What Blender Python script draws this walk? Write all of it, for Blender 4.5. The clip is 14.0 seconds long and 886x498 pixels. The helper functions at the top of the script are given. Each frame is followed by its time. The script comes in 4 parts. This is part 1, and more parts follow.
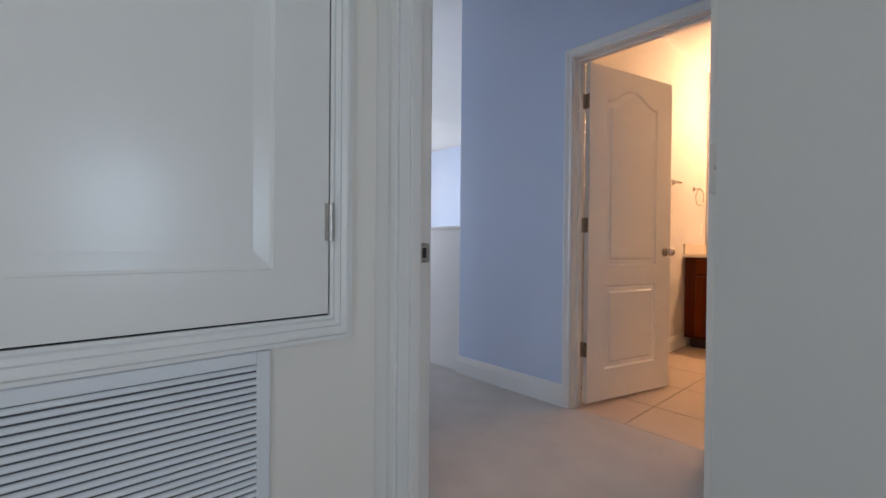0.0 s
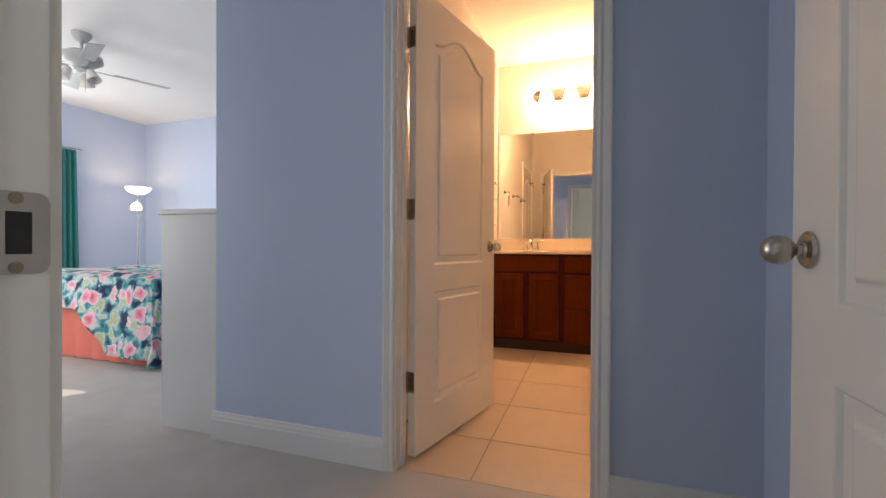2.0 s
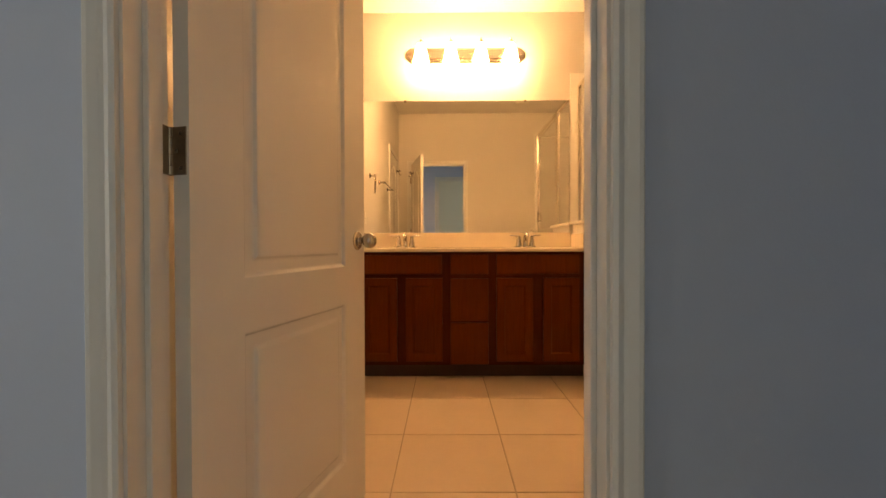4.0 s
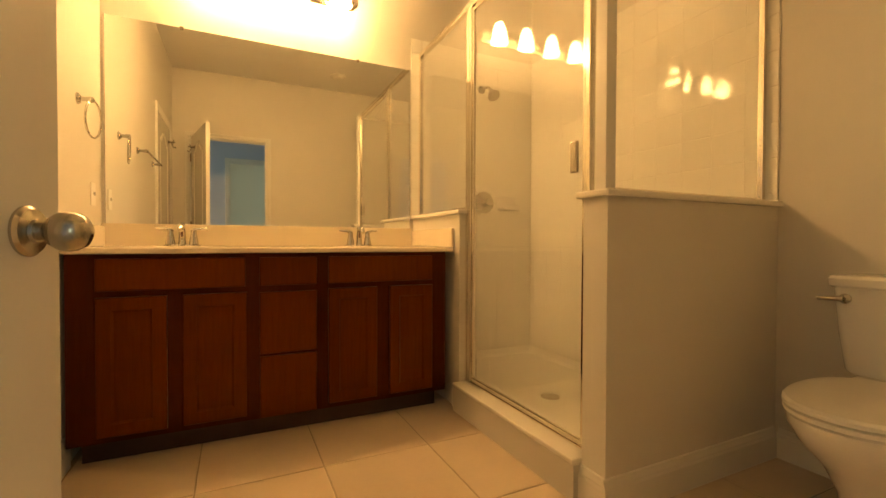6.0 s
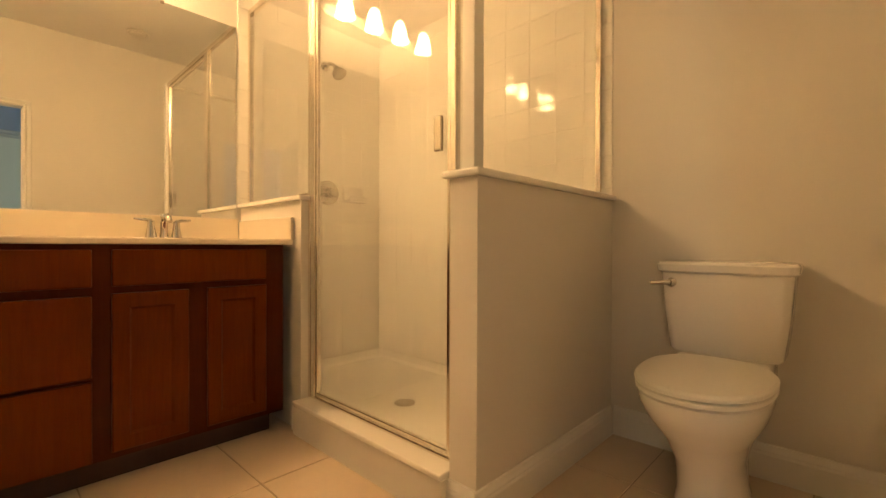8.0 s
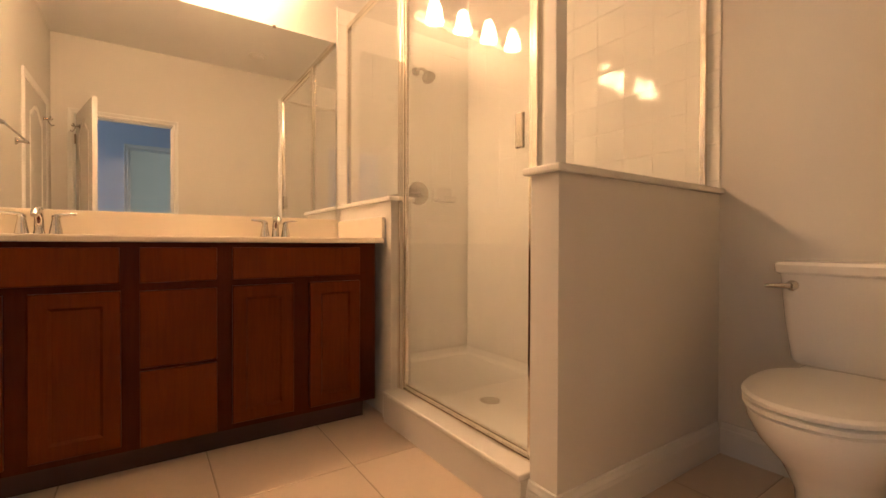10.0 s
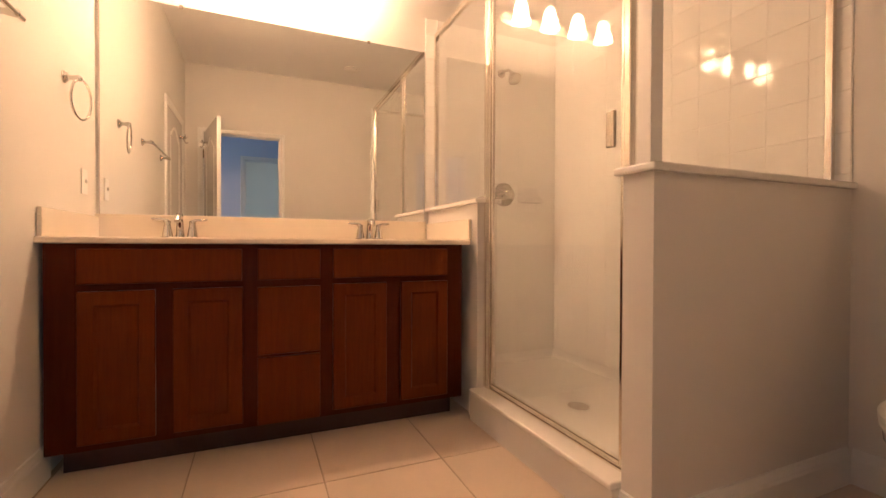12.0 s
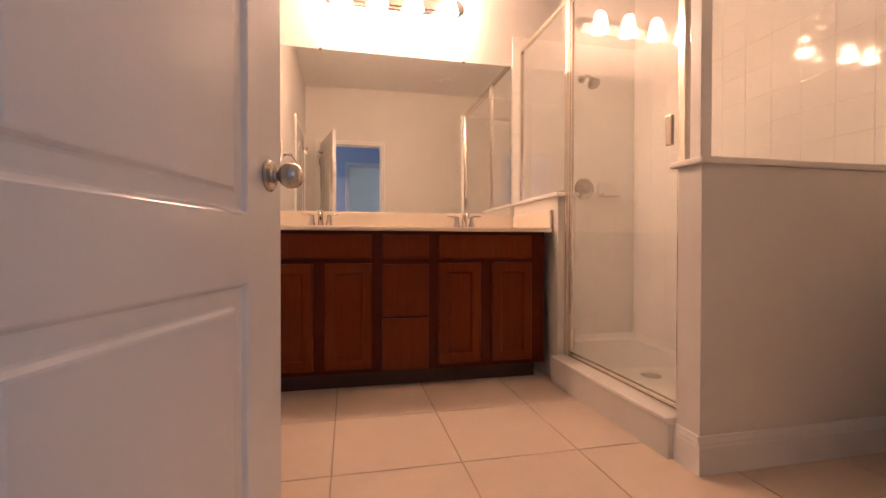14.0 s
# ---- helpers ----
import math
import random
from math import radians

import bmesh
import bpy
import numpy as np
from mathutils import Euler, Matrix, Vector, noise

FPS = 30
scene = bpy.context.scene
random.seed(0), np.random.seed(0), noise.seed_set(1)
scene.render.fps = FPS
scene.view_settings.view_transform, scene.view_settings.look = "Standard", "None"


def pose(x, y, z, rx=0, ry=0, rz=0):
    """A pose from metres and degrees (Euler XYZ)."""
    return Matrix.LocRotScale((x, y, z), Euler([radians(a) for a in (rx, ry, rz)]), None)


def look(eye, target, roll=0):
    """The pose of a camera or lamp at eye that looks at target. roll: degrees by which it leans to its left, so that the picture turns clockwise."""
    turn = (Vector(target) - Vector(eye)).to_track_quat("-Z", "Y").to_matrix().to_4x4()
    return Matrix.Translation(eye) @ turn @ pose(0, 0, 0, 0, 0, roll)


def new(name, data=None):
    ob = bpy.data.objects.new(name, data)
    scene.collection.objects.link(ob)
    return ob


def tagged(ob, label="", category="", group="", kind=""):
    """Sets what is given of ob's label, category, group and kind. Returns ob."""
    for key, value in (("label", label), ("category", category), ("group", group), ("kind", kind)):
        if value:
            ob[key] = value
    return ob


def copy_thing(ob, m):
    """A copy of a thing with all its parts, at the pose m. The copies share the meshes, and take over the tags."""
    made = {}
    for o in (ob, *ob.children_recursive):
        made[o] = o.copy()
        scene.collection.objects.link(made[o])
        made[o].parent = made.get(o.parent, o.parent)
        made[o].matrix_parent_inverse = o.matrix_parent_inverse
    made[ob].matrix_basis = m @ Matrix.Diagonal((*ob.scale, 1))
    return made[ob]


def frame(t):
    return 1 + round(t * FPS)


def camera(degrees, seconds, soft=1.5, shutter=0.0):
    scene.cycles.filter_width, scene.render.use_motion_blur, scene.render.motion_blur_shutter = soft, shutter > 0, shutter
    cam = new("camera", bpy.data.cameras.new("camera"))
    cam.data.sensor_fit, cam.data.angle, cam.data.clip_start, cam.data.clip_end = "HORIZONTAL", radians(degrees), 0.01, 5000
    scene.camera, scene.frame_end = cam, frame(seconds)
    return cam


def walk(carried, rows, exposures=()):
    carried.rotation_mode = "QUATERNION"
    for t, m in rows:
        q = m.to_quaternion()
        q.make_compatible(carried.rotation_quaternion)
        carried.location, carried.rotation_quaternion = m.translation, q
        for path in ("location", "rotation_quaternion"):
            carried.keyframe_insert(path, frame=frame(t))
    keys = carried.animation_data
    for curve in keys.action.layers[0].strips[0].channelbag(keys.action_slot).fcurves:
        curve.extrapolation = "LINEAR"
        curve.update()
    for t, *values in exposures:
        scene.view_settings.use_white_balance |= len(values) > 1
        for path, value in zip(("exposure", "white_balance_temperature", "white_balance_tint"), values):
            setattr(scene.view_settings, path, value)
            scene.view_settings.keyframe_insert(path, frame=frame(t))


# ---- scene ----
# the camera and its walk
cam = camera(91.2, 14.0)
PATH = [
    (0, (-2.332, -1.484, 0.991), (-0.997, 0.004, 0.97), 0.5),
    (0.5, (-2.231, -1.259, 0.958), (-0.709, 0.038, 0.94), 0.5),
    (1, (-2.073, -1.078, 0.973), (-0.404, 0.024, 0.955), 0.5),
    (1.5, (-1.872, -0.943, 0.97), (-0.083, -0.048, 0.954), 0.4),
    (2, (-1.667, -0.832, 0.956), (0.226, -0.187, 0.941), 0.3),
    (2.5, (-1.451, -0.748, 0.92), (0.492, -0.273, 0.905), 0.3),
    (3, (-1.211, -0.691, 0.925), (0.761, -0.361, 0.908), 0.2),
    (5.5, (-0.064, -0.492, 0.949), (1.838, -1.111, 0.918), -0.1),
    (6, (0.082, -0.511, 0.94), (1.884, -1.378, 0.908), 0.2),
    (6.5, (0.185, -0.534, 0.941), (1.865, -1.617, 0.909), 0.2),
    (7, (0.276, -0.568, 0.919), (1.795, -1.868, 0.885), 0.2),
    (7.2, (0.302, -0.580, 0.908), (1.760, -1.957, 0.878), 0.2),
    (8.2, (0.333, -0.623, 0.879), (1.710, -2.083, 0.866), 0.2),
    (9.3, (0.292, -0.643, 0.871), (1.858, -1.886, 0.851), 0.2),
    (9.5, (0.292, -0.644, 0.873), (1.887, -1.85, 0.853), 0.2),
    (10, (0.295, -0.644, 0.88), (1.948, -1.769, 0.86), 0.2),
    (10.5, (0.301, -0.639, 0.886), (2.009, -1.679, 0.868), 0.2),
    (11, (0.307, -0.639, 0.89), (2.061, -1.6, 0.869), 0.2),
    (11.5, (0.295, -0.632, 0.887), (2.088, -1.517, 0.866), 0.2),
    (12, (0.269, -0.617, 0.886), (2.107, -1.404, 0.866), 0.2),
    (12.5, (0.229, -0.603, 0.859), (2.111, -1.279, 0.842), 0.2),
    (13, (0.12, -0.567, 0.851), (2.032, -1.154, 0.834), 0.2),
    (13.5, (-0.011, -0.505, 0.819), (1.922, -1.016, 0.803), 0.1),
    (14, (-0.136, -0.431, 0.811), (1.817, -0.859, 0.79), 0.1),
]
EXPOSURES = [(0, 0.30, 6600, 15), (1.5, 0.32, 7150, 15), (2.2, 0.26, 7600, 15), (3, 0.16, 8400, 15), (5.3, -0.10, 11200, -5), (7.2, 0.20, 8800, -11),
             (9.3, 0.27, 6800, 2), (11, 0.29, 6250, 7), (12.5, 0.25, 5900, 14), (14, 0.27, 5650, 20)]
walk(cam, [(t, look(eye, target, roll)) for t, eye, target, roll in PATH], EXPOSURES)

# plan, in metres
WALL = 0.113            # thickness of the wall between hall and bathroom, hall face at x = 0
CEIL = 2.87
MIRROR_WALL = 2.93      # bathroom wall behind the vanity
LEFT = 0.120            # bathroom wall with the towel ring
BACK = -2.665           # bathroom wall behind the toilet and shower
PONY = -1.648           # face of the half walls of the shower
END_X = 1.275           # inner face of the half wall beside the toilet
SIDE_X = 2.232          # end of the half wall beside the vanity
HALL_SIDE = -1.37       # blue side wall of the hall
ROOM = -1.56            # near face of the wall with the first doorway
AC = -0.323             # wall with the access door and the return grille
BED_X, BED_Y = 3.4, 5.95  # far corner of the bedroom

# world, sun and window light
world = bpy.data.worlds.new("world")
scene.world = world
world.use_nodes = True
wn = world.node_tree.nodes
sky = wn.new("ShaderNodeTexSky")
sky.sky_type, sky.sun_disc = "NISHITA", False
sky.sun_elevation, sky.sun_rotation = radians(47.1), radians(61.8)
wn["Background"].inputs["Strength"].default_value = 0.10
world.node_tree.links.new(sky.outputs[0], wn["Background"].inputs["Color"])


def lamp(name, kind, m, energy, color, **more):
    data = bpy.data.lights.new(name, kind)
    data.energy, data.color = energy, color
    for key, value in more.items():
        setattr(data, key, value)
    ob = new(name, data)
    ob.matrix_world = m
    return ob


SUN_DIR = Vector((0.82, -0.44, -1.0))
lamp("sun", "SUN", look((0, 0, 0), SUN_DIR), 2.4, (1.0, 0.93, 0.84), angle=radians(0.5))
DAY = (0.84, 0.92, 1.0)
lamp("bedroom_window_light", "AREA", look((1.35, BED_Y - 0.02, 1.45), (1.35, 0, 1.45)), 42, DAY, shape="RECTANGLE", size=1.5, size_y=1.5)
lamp("bedroom_window_light", "AREA", look((-1.42, 3.9, 1.45), (2, 3.9, 1.45)), 44, DAY, shape="RECTANGLE", size=1.6, size_y=1.5)
lamp("room_window_light", "AREA", look((-1.90, -4.18, 1.32), (-1.90, 0, 1.32)), 13, (0.62, 0.81, 1.0), shape="RECTANGLE", size=0.62, size_y=1.0)
# fill lamp added at an unseen west opening to brighten the hall wall
lamp("room_window_light", "AREA", look((-4.57, -2.2, 1.5), (0, -2.2, 1.5)), 14, (0.72, 0.86, 1.0), shape="RECTANGLE", size=1.0, size_y=1.2)


# materials
def material(name, color, rough=0.5, metal=0.0, spec=0.5, vary=0.06, scale=6.0, bump=0.0, bump_scale=200.0, fine=0.03, by_object=0.0, coat=0.0, rough_vary=0.08):
    m = bpy.data.materials.new(name)
    m.use_nodes = True
    n, l = m.node_tree.nodes, m.node_tree.links
    b = n["Principled BSDF"]
    b.inputs["Metallic"].default_value = metal
    b.inputs["Specular IOR Level"].default_value = spec
    b.inputs["Coat Weight"].default_value = coat
    b.inputs["Coat Roughness"].default_value = 0.08
    co = n.new("ShaderNodeTexCoord")
    big = n.new("ShaderNodeTexNoise")
    big.inputs["Scale"].default_value, big.inputs["Detail"].default_value = scale, 4
    small = n.new("ShaderNodeTexNoise")
    small.inputs["Scale"].default_value, small.inputs["Detail"].default_value = bump_scale, 3
    for t in (big, small):
        l.new(co.outputs["Object"], t.inputs["Vector"])
    total = n.new("ShaderNodeMath")
    total.operation = "MULTIPLY_ADD"
    l.new(big.outputs["Fac"], total.inputs[0])
    total.inputs[1].default_value, total.inputs[2].default_value = 2 * vary, 1 - vary
    second = n.new("ShaderNodeMath")
    second.operation = "MULTIPLY_ADD"
    l.new(small.outputs["Fac"], second.inputs[0])
    second.inputs[1].default_value = 2 * fine
    l.new(total.outputs[0], second.inputs[2])
    last = second
    if by_object:
        info = n.new("ShaderNodeObjectInfo")
        third = n.new("ShaderNodeMath")
        third.operation = "MULTIPLY_ADD"
        l.new(info.outputs["Random"], third.inputs[0])
        third.inputs[1].default_value = by_object
        l.new(second.outputs[0], third.inputs[2])
        last = third
    mix = n.new("ShaderNodeVectorMath")
    mix.operation = "SCALE"
    mix.inputs[0].default_value = color
    l.new(last.outputs[0], mix.inputs["Scale"])
    l.new(mix.outputs[0], b.inputs["Base Color"])
    r = n.new("ShaderNodeMath")
    r.operation = "MULTIPLY_ADD"
    l.new(big.outputs["Fac"], r.inputs[0])
    r.inputs[1].default_value, r.inputs[2].default_value = 2 * rough_vary * rough, rough * (1 - rough_vary)
    l.new(r.outputs[0], b.inputs["Roughness"])
    if bump:
        k = n.new("ShaderNodeBump")
        k.inputs["Strength"].default_value, k.inputs["Distance"].default_value = bump, 0.002
        l.new(small.outputs["Fac"], k.inputs["Height"])
        l.new(k.outputs[0], b.inputs["Normal"])
    return m


def wood_material(name, dark, light, rough=0.42):
    m = bpy.data.materials.new(name)
    m.use_nodes = True
    n, l = m.node_tree.nodes, m.node_tree.links
    b = n["Principled BSDF"]
    b.inputs["Specular IOR Level"].default_value = 0.12
    b.inputs["Coat Roughness"].default_value = 0.25
    co = n.new("ShaderNodeTexCoord")
    info = n.new("ShaderNodeObjectInfo")
    shift = n.new("ShaderNodeVectorMath")
    shift.operation = "ADD"
    l.new(co.outputs["Object"], shift.inputs[0])
    l.new(info.outputs["Random"], shift.inputs[1])
    mp = n.new("ShaderNodeMapping")
    mp.inputs["Scale"].default_value = (14, 14, 1.1)
    l.new(shift.outputs[0], mp.inputs["Vector"])
    g = n.new("ShaderNodeTexNoise")
    g.inputs["Scale"].default_value, g.inputs["Detail"].default_value, g.inputs["Distortion"].default_value = 5.0, 6, 0.6
    l.new(mp.outputs[0], g.inputs["Vector"])
    blot = n.new("ShaderNodeTexNoise")
    blot.inputs["Scale"].default_value, blot.inputs["Detail"].default_value = 5.0, 2
    l.new(shift.outputs[0], blot.inputs["Vector"])
    add = n.new("ShaderNodeMath")
    add.operation = "MULTIPLY_ADD"
    l.new(blot.outputs["Fac"], add.inputs[0])
    add.inputs[1].default_value = 0.6
    l.new(g.outputs["Fac"], add.inputs[2])
    ramp = n.new("ShaderNodeValToRGB")
    ramp.color_ramp.elements[0].position, ramp.color_ramp.elements[0].color = 0.5, (*dark, 1)
    ramp.color_ramp.elements[1].position, ramp.color_ramp.elements[1].color = 1.1, (*light, 1)
    l.new(add.outputs[0], ramp.inputs[0])
    l.new(ramp.outputs[0], b.inputs["Base Color"])
    b.inputs["Roughness"].default_value = rough
    k = n.new("ShaderNodeBump")
    k.inputs["Strength"].default_value, k.inputs["Distance"].default_value = 0.06, 0.0006
    l.new(g.outputs["Fac"], k.inputs["Height"])
    l.new(k.outputs[0], b.inputs["Normal"])
    return m


def glass_material(name, tint, film=0.0):
    """Thin clear glass: lets light straight through, mirrors by its Fresnel gloss, and carries a faint dull film."""
    m = bpy.data.materials.new(name)
    m.use_nodes = True
    n, l = m.node_tree.nodes, m.node_tree.links
    n.remove(n["Principled BSDF"])
    clear = n.new("ShaderNodeBsdfTransparent")
    clear.inputs["Color"].default_value = (*tint, 1)
    dull = n.new("ShaderNodeAddShader")
    for k, kind in enumerate(("ShaderNodeBsdfDiffuse", "ShaderNodeBsdfTranslucent")):
        layer = n.new(kind)
        layer.inputs["Color"].default_value = (0.49, 0.485, 0.465, 1)
        l.new(layer.outputs[0], dull.inputs[k])
    co = n.new("ShaderNodeTexCoord")
    streak = n.new("ShaderNodeTexNoise")
    streak.inputs["Scale"].default_value, streak.inputs["Detail"].default_value = 3.0, 4
    l.new(co.outputs["Object"], streak.inputs["Vector"])
    amount = n.new("ShaderNodeMath")
    amount.operation = "MULTIPLY_ADD"
    l.new(streak.outputs["Fac"], amount.inputs[0])
    amount.inputs[1].default_value, amount.inputs[2].default_value = 0.12 * film, 0.94 * film
    body = n.new("ShaderNodeMixShader")
    l.new(amount.outputs[0], body.inputs[0])
    l.new(clear.outputs[0], body.inputs[1])
    l.new(dull.outputs[0], body.inputs[2])
    gloss = n.new("ShaderNodeBsdfGlossy")
    gloss.inputs["Roughness"].default_value = 0.0
    facing = n.new("ShaderNodeLayerWeight")
    facing.inputs["Blend"].default_value = 0.5
    steep = n.new("ShaderNodeMath")
    steep.operation = "POWER"
    l.new(facing.outputs["Facing"], steep.inputs[0])
    steep.inputs[1].default_value = 4.0
    fresnel = n.new("ShaderNodeMath")
    fresnel.operation = "MULTIPLY_ADD"
    l.new(steep.outputs[0], fresnel.inputs[0])
    fresnel.inputs[1].default_value, fresnel.inputs[2].default_value = 0.80, 0.045
    mix = n.new("ShaderNodeMixShader")
    l.new(fresnel.outputs[0], mix.inputs[0])
    l.new(body.outputs[0], mix.inputs[1])
    l.new(gloss.outputs[0], mix.inputs[2])
    l.new(mix.outputs[0], n["Material Output"].inputs["Surface"])
    return m


def glow_material(name, color, strength, base=(0.9, 0.88, 0.84)):
    m = bpy.data.materials.new(name)
    m.use_nodes = True
    b = m.node_tree.nodes["Principled BSDF"]
    b.inputs["Base Color"].default_value = (*base, 1)
    b.inputs["Roughness"].default_value = 0.3
    b.inputs["Emission Color"].default_value = (*color, 1)
    b.inputs["Emission Strength"].default_value = strength
    return m


def floral_material(name):
    m = bpy.data.materials.new(name)
    m.use_nodes = True
    n, l = m.node_tree.nodes, m.node_tree.links
    b = n["Principled BSDF"]
    b.inputs["Roughness"].default_value = 0.85
    co = n.new("ShaderNodeTexCoord")
    warp = n.new("ShaderNodeTexNoise")
    warp.inputs["Scale"].default_value = 14
    l.new(co.outputs["Object"], warp.inputs["Vector"])
    add = n.new("ShaderNodeVectorMath")
    add.operation = "MULTIPLY_ADD"
    l.new(warp.outputs["Color"], add.inputs[0])
    add.inputs[1].default_value = (0.09, 0.09, 0.09)
    l.new(co.outputs["Object"], add.inputs[2])

    def ramp(source, stops):
        r = n.new("ShaderNodeValToRGB")
        e = r.color_ramp.elements
        e[0].position, e[0].color = stops[0][0], (*stops[0][1], 1)
        e[1].position, e[1].color = stops[1][0], (*stops[1][1], 1)
        for p, c in stops[2:]:
            e.new(p).color = (*c, 1)
        l.new(source, r.inputs[0])
        return r
    leaf = n.new("ShaderNodeTexNoise")
    leaf.inputs["Scale"].default_value, leaf.inputs["Detail"].default_value = 11, 1
    l.new(add.outputs[0], leaf.inputs["Vector"])
    leaves = ramp(leaf.outputs["Fac"], [(0.36, (0.015, 0.03, 0.08)), (0.42, (0.03, 0.16, 0.20)), (0.48, (0.04, 0.34, 0.32)), (0.54, (0.30, 0.42, 0.50)), (0.60, (0.60, 0.64, 0.66)), (0.66, (0.45, 0.52, 0.28))])
    v = n.new("ShaderNodeTexVoronoi")
    v.inputs["Scale"].default_value = 6.5
    l.new(add.outputs[0], v.inputs["Vector"])
    flowers = ramp(v.outputs["Distance"], [(0.05, (0.62, 0.10, 0.18)), (0.20, (0.78, 0.26, 0.34)), (0.34, (0.82, 0.52, 0.56)), (0.42, (0.75, 0.70, 0.70))])
    edge = n.new("ShaderNodeMath")
    edge.operation = "LESS_THAN"
    l.new(v.outputs["Distance"], edge.inputs[0])
    edge.inputs[1].default_value = 0.40
    mix = n.new("ShaderNodeMix")
    mix.data_type = "RGBA"
    l.new(edge.outputs[0], mix.inputs["Factor"])
    l.new(leaves.outputs[0], mix.inputs[6])
    l.new(flowers.outputs[0], mix.inputs[7])
    l.new(mix.outputs[2], b.inputs["Base Color"])
    return m


BLUE = material("periwinkle_wall_paint", (0.55, 0.635, 0.79), 0.55, vary=0.03, scale=2.0, bump=0.10, bump_scale=160, fine=0.015)
CREAM = material("bathroom_wall_paint", (0.70, 0.672, 0.625), 0.55, vary=0.03, scale=2.0, bump=0.10, bump_scale=160, fine=0.015)
GREY = material("room_wall_paint", (0.78, 0.73, 0.66), 0.5, vary=0.03, scale=2.0, bump=0.08, bump_scale=160, fine=0.015)
# wall grey darkened to offset the west lamp that strikes this face
DIMMED_GREY = material("dimmed_wall_grey", (0.54, 0.525, 0.49), 0.5, vary=0.04, scale=2.5, bump=0.08, bump_scale=160, fine=0.015)
CEILING = material("ceiling_paint", (0.85, 0.84, 0.82), 0.85, vary=0.03, scale=3.0, bump=0.5, bump_scale=90, fine=0.02)
TRIM = material("white_trim_paint", (0.79, 0.78, 0.75), 0.33, rough_vary=0.0, vary=0.02, scale=4.0, bump=0.03, bump_scale=80, fine=0.01)
DOOR = material("white_door_paint", (0.78, 0.76, 0.72), 0.24, rough_vary=0.0, vary=0.015, scale=3.0, bump=0.05, bump_scale=120, fine=0.01)
CARPET = material("light_carpet", (0.50, 0.47, 0.44), 0.95, vary=0.16, scale=5.0, bump=1.0, bump_scale=420, fine=0.12, spec=0.1)
TILE = material("beige_floor_tile", (0.59, 0.475, 0.375), 0.30, vary=0.07, scale=7.0, bump=0.04, bump_scale=60, fine=0.03, by_object=0.05)
GROUT = material("tan_grout", (0.40, 0.32, 0.24), 0.9, vary=0.10, scale=12.0, bump=0.4, bump_scale=300)
SHOWER_TILE = material("white_wall_tile", (0.92, 0.91, 0.86), 0.045, vary=0.015, scale=3.0, bump=0.05, bump_scale=14, fine=0.01, by_object=0.015)
SHOWER_GROUT = material("pale_grout", (0.80, 0.78, 0.72), 0.3, vary=0.06, scale=10.0)
ACRYLIC = material("white_acrylic", (0.88, 0.87, 0.83), 0.16, vary=0.02, scale=3.0)
PORCELAIN = material("white_porcelain", (0.82, 0.80, 0.77), 0.10, vary=0.015, scale=3.0, coat=0.4)
MARBLE = material("cream_cultured_marble", (0.76, 0.68, 0.56), 0.15, vary=0.05, scale=4.0, coat=0.3)
SILL = material("white_marble_sill", (0.78, 0.75, 0.70), 0.20, vary=0.05, scale=5.0)
WOOD = wood_material("cherry_stained_wood", (0.096, 0.0150, 0.0006), (0.126, 0.0245, 0.0010))
FRAME_WOOD = wood_material("dark_cherry_face_frame", (0.056, 0.0070, 0.0004), (0.074, 0.0110, 0.0006))
DARK = material("dark_toe_kick", (0.045, 0.012, 0.005), 0.6, vary=0.1)
CHROME = material("polished_chrome", (0.62, 0.60, 0.57), 0.08, metal=1.0, vary=0.02, fine=0.0)
FRAME = material("warm_chrome_frame", (0.80, 0.75, 0.67), 0.14, metal=1.0, vary=0.03, fine=0.0)
NICKEL = material("brushed_nickel", (0.49, 0.45, 0.40), 0.24, metal=1.0, vary=0.05, scale=20.0, fine=0.03)
STEEL = material("hinge_steel", (0.45, 0.43, 0.40), 0.35, metal=1.0, vary=0.10, scale=30.0, fine=0.05)
PALE_HINGE = material("pale_satin_hinge", (0.62, 0.60, 0.56), 0.42, metal=0.6, vary=0.05, scale=30.0, fine=0.04)
BRONZE = material("dark_worn_hinge", (0.30, 0.24, 0.18), 0.38, metal=1.0, vary=0.2, scale=40.0, fine=0.1)
# black that stands in for the shade in gaps and holes
BLACK = material("painted_gap_shade", (0.02, 0.02, 0.02), 0.7)
PLASTIC = material("white_plastic", (0.78, 0.76, 0.72), 0.35, vary=0.02)
GRILLE = material("white_enamelled_metal", (0.72, 0.73, 0.74), 0.35, vary=0.03)
# dark grey that imitates the shade between the grille slats
GRILLE_SHADE = material("grille_shade_grey", (0.10, 0.10, 0.11), 0.9, vary=0.1, scale=30)
TEAL = material("teal_curtain_cloth", (0.02, 0.20, 0.19), 0.9, vary=0.10, scale=8.0, bump=0.3, bump_scale=400)
CORAL = material("coral_bed_skirt", (0.72, 0.19, 0.14), 0.9, vary=0.08, scale=8.0, bump=0.3, bump_scale=400)
SHEET = material("pale_mint_sheet", (0.60, 0.72, 0.68), 0.9, vary=0.05, scale=8.0)
FLORAL = floral_material("floral_quilt")
GRASS = material("lawn_grass", (0.06, 0.09, 0.035), 0.95, vary=0.25, scale=0.8, bump=0.8, bump_scale=60, fine=0.2, spec=0.1)
FAN = material("brushed_grey_fan_finish", (0.42, 0.43, 0.42), 0.4, vary=0.05)
GLASS = glass_material("hazy_shower_glass", (0.998, 0.998, 0.99), 0.095)
CLEAR_GLASS = glass_material("clear_shower_glass", (0.998, 0.998, 0.99), 0.04)
PANE = glass_material("window_glass", (0.98, 0.985, 0.985))
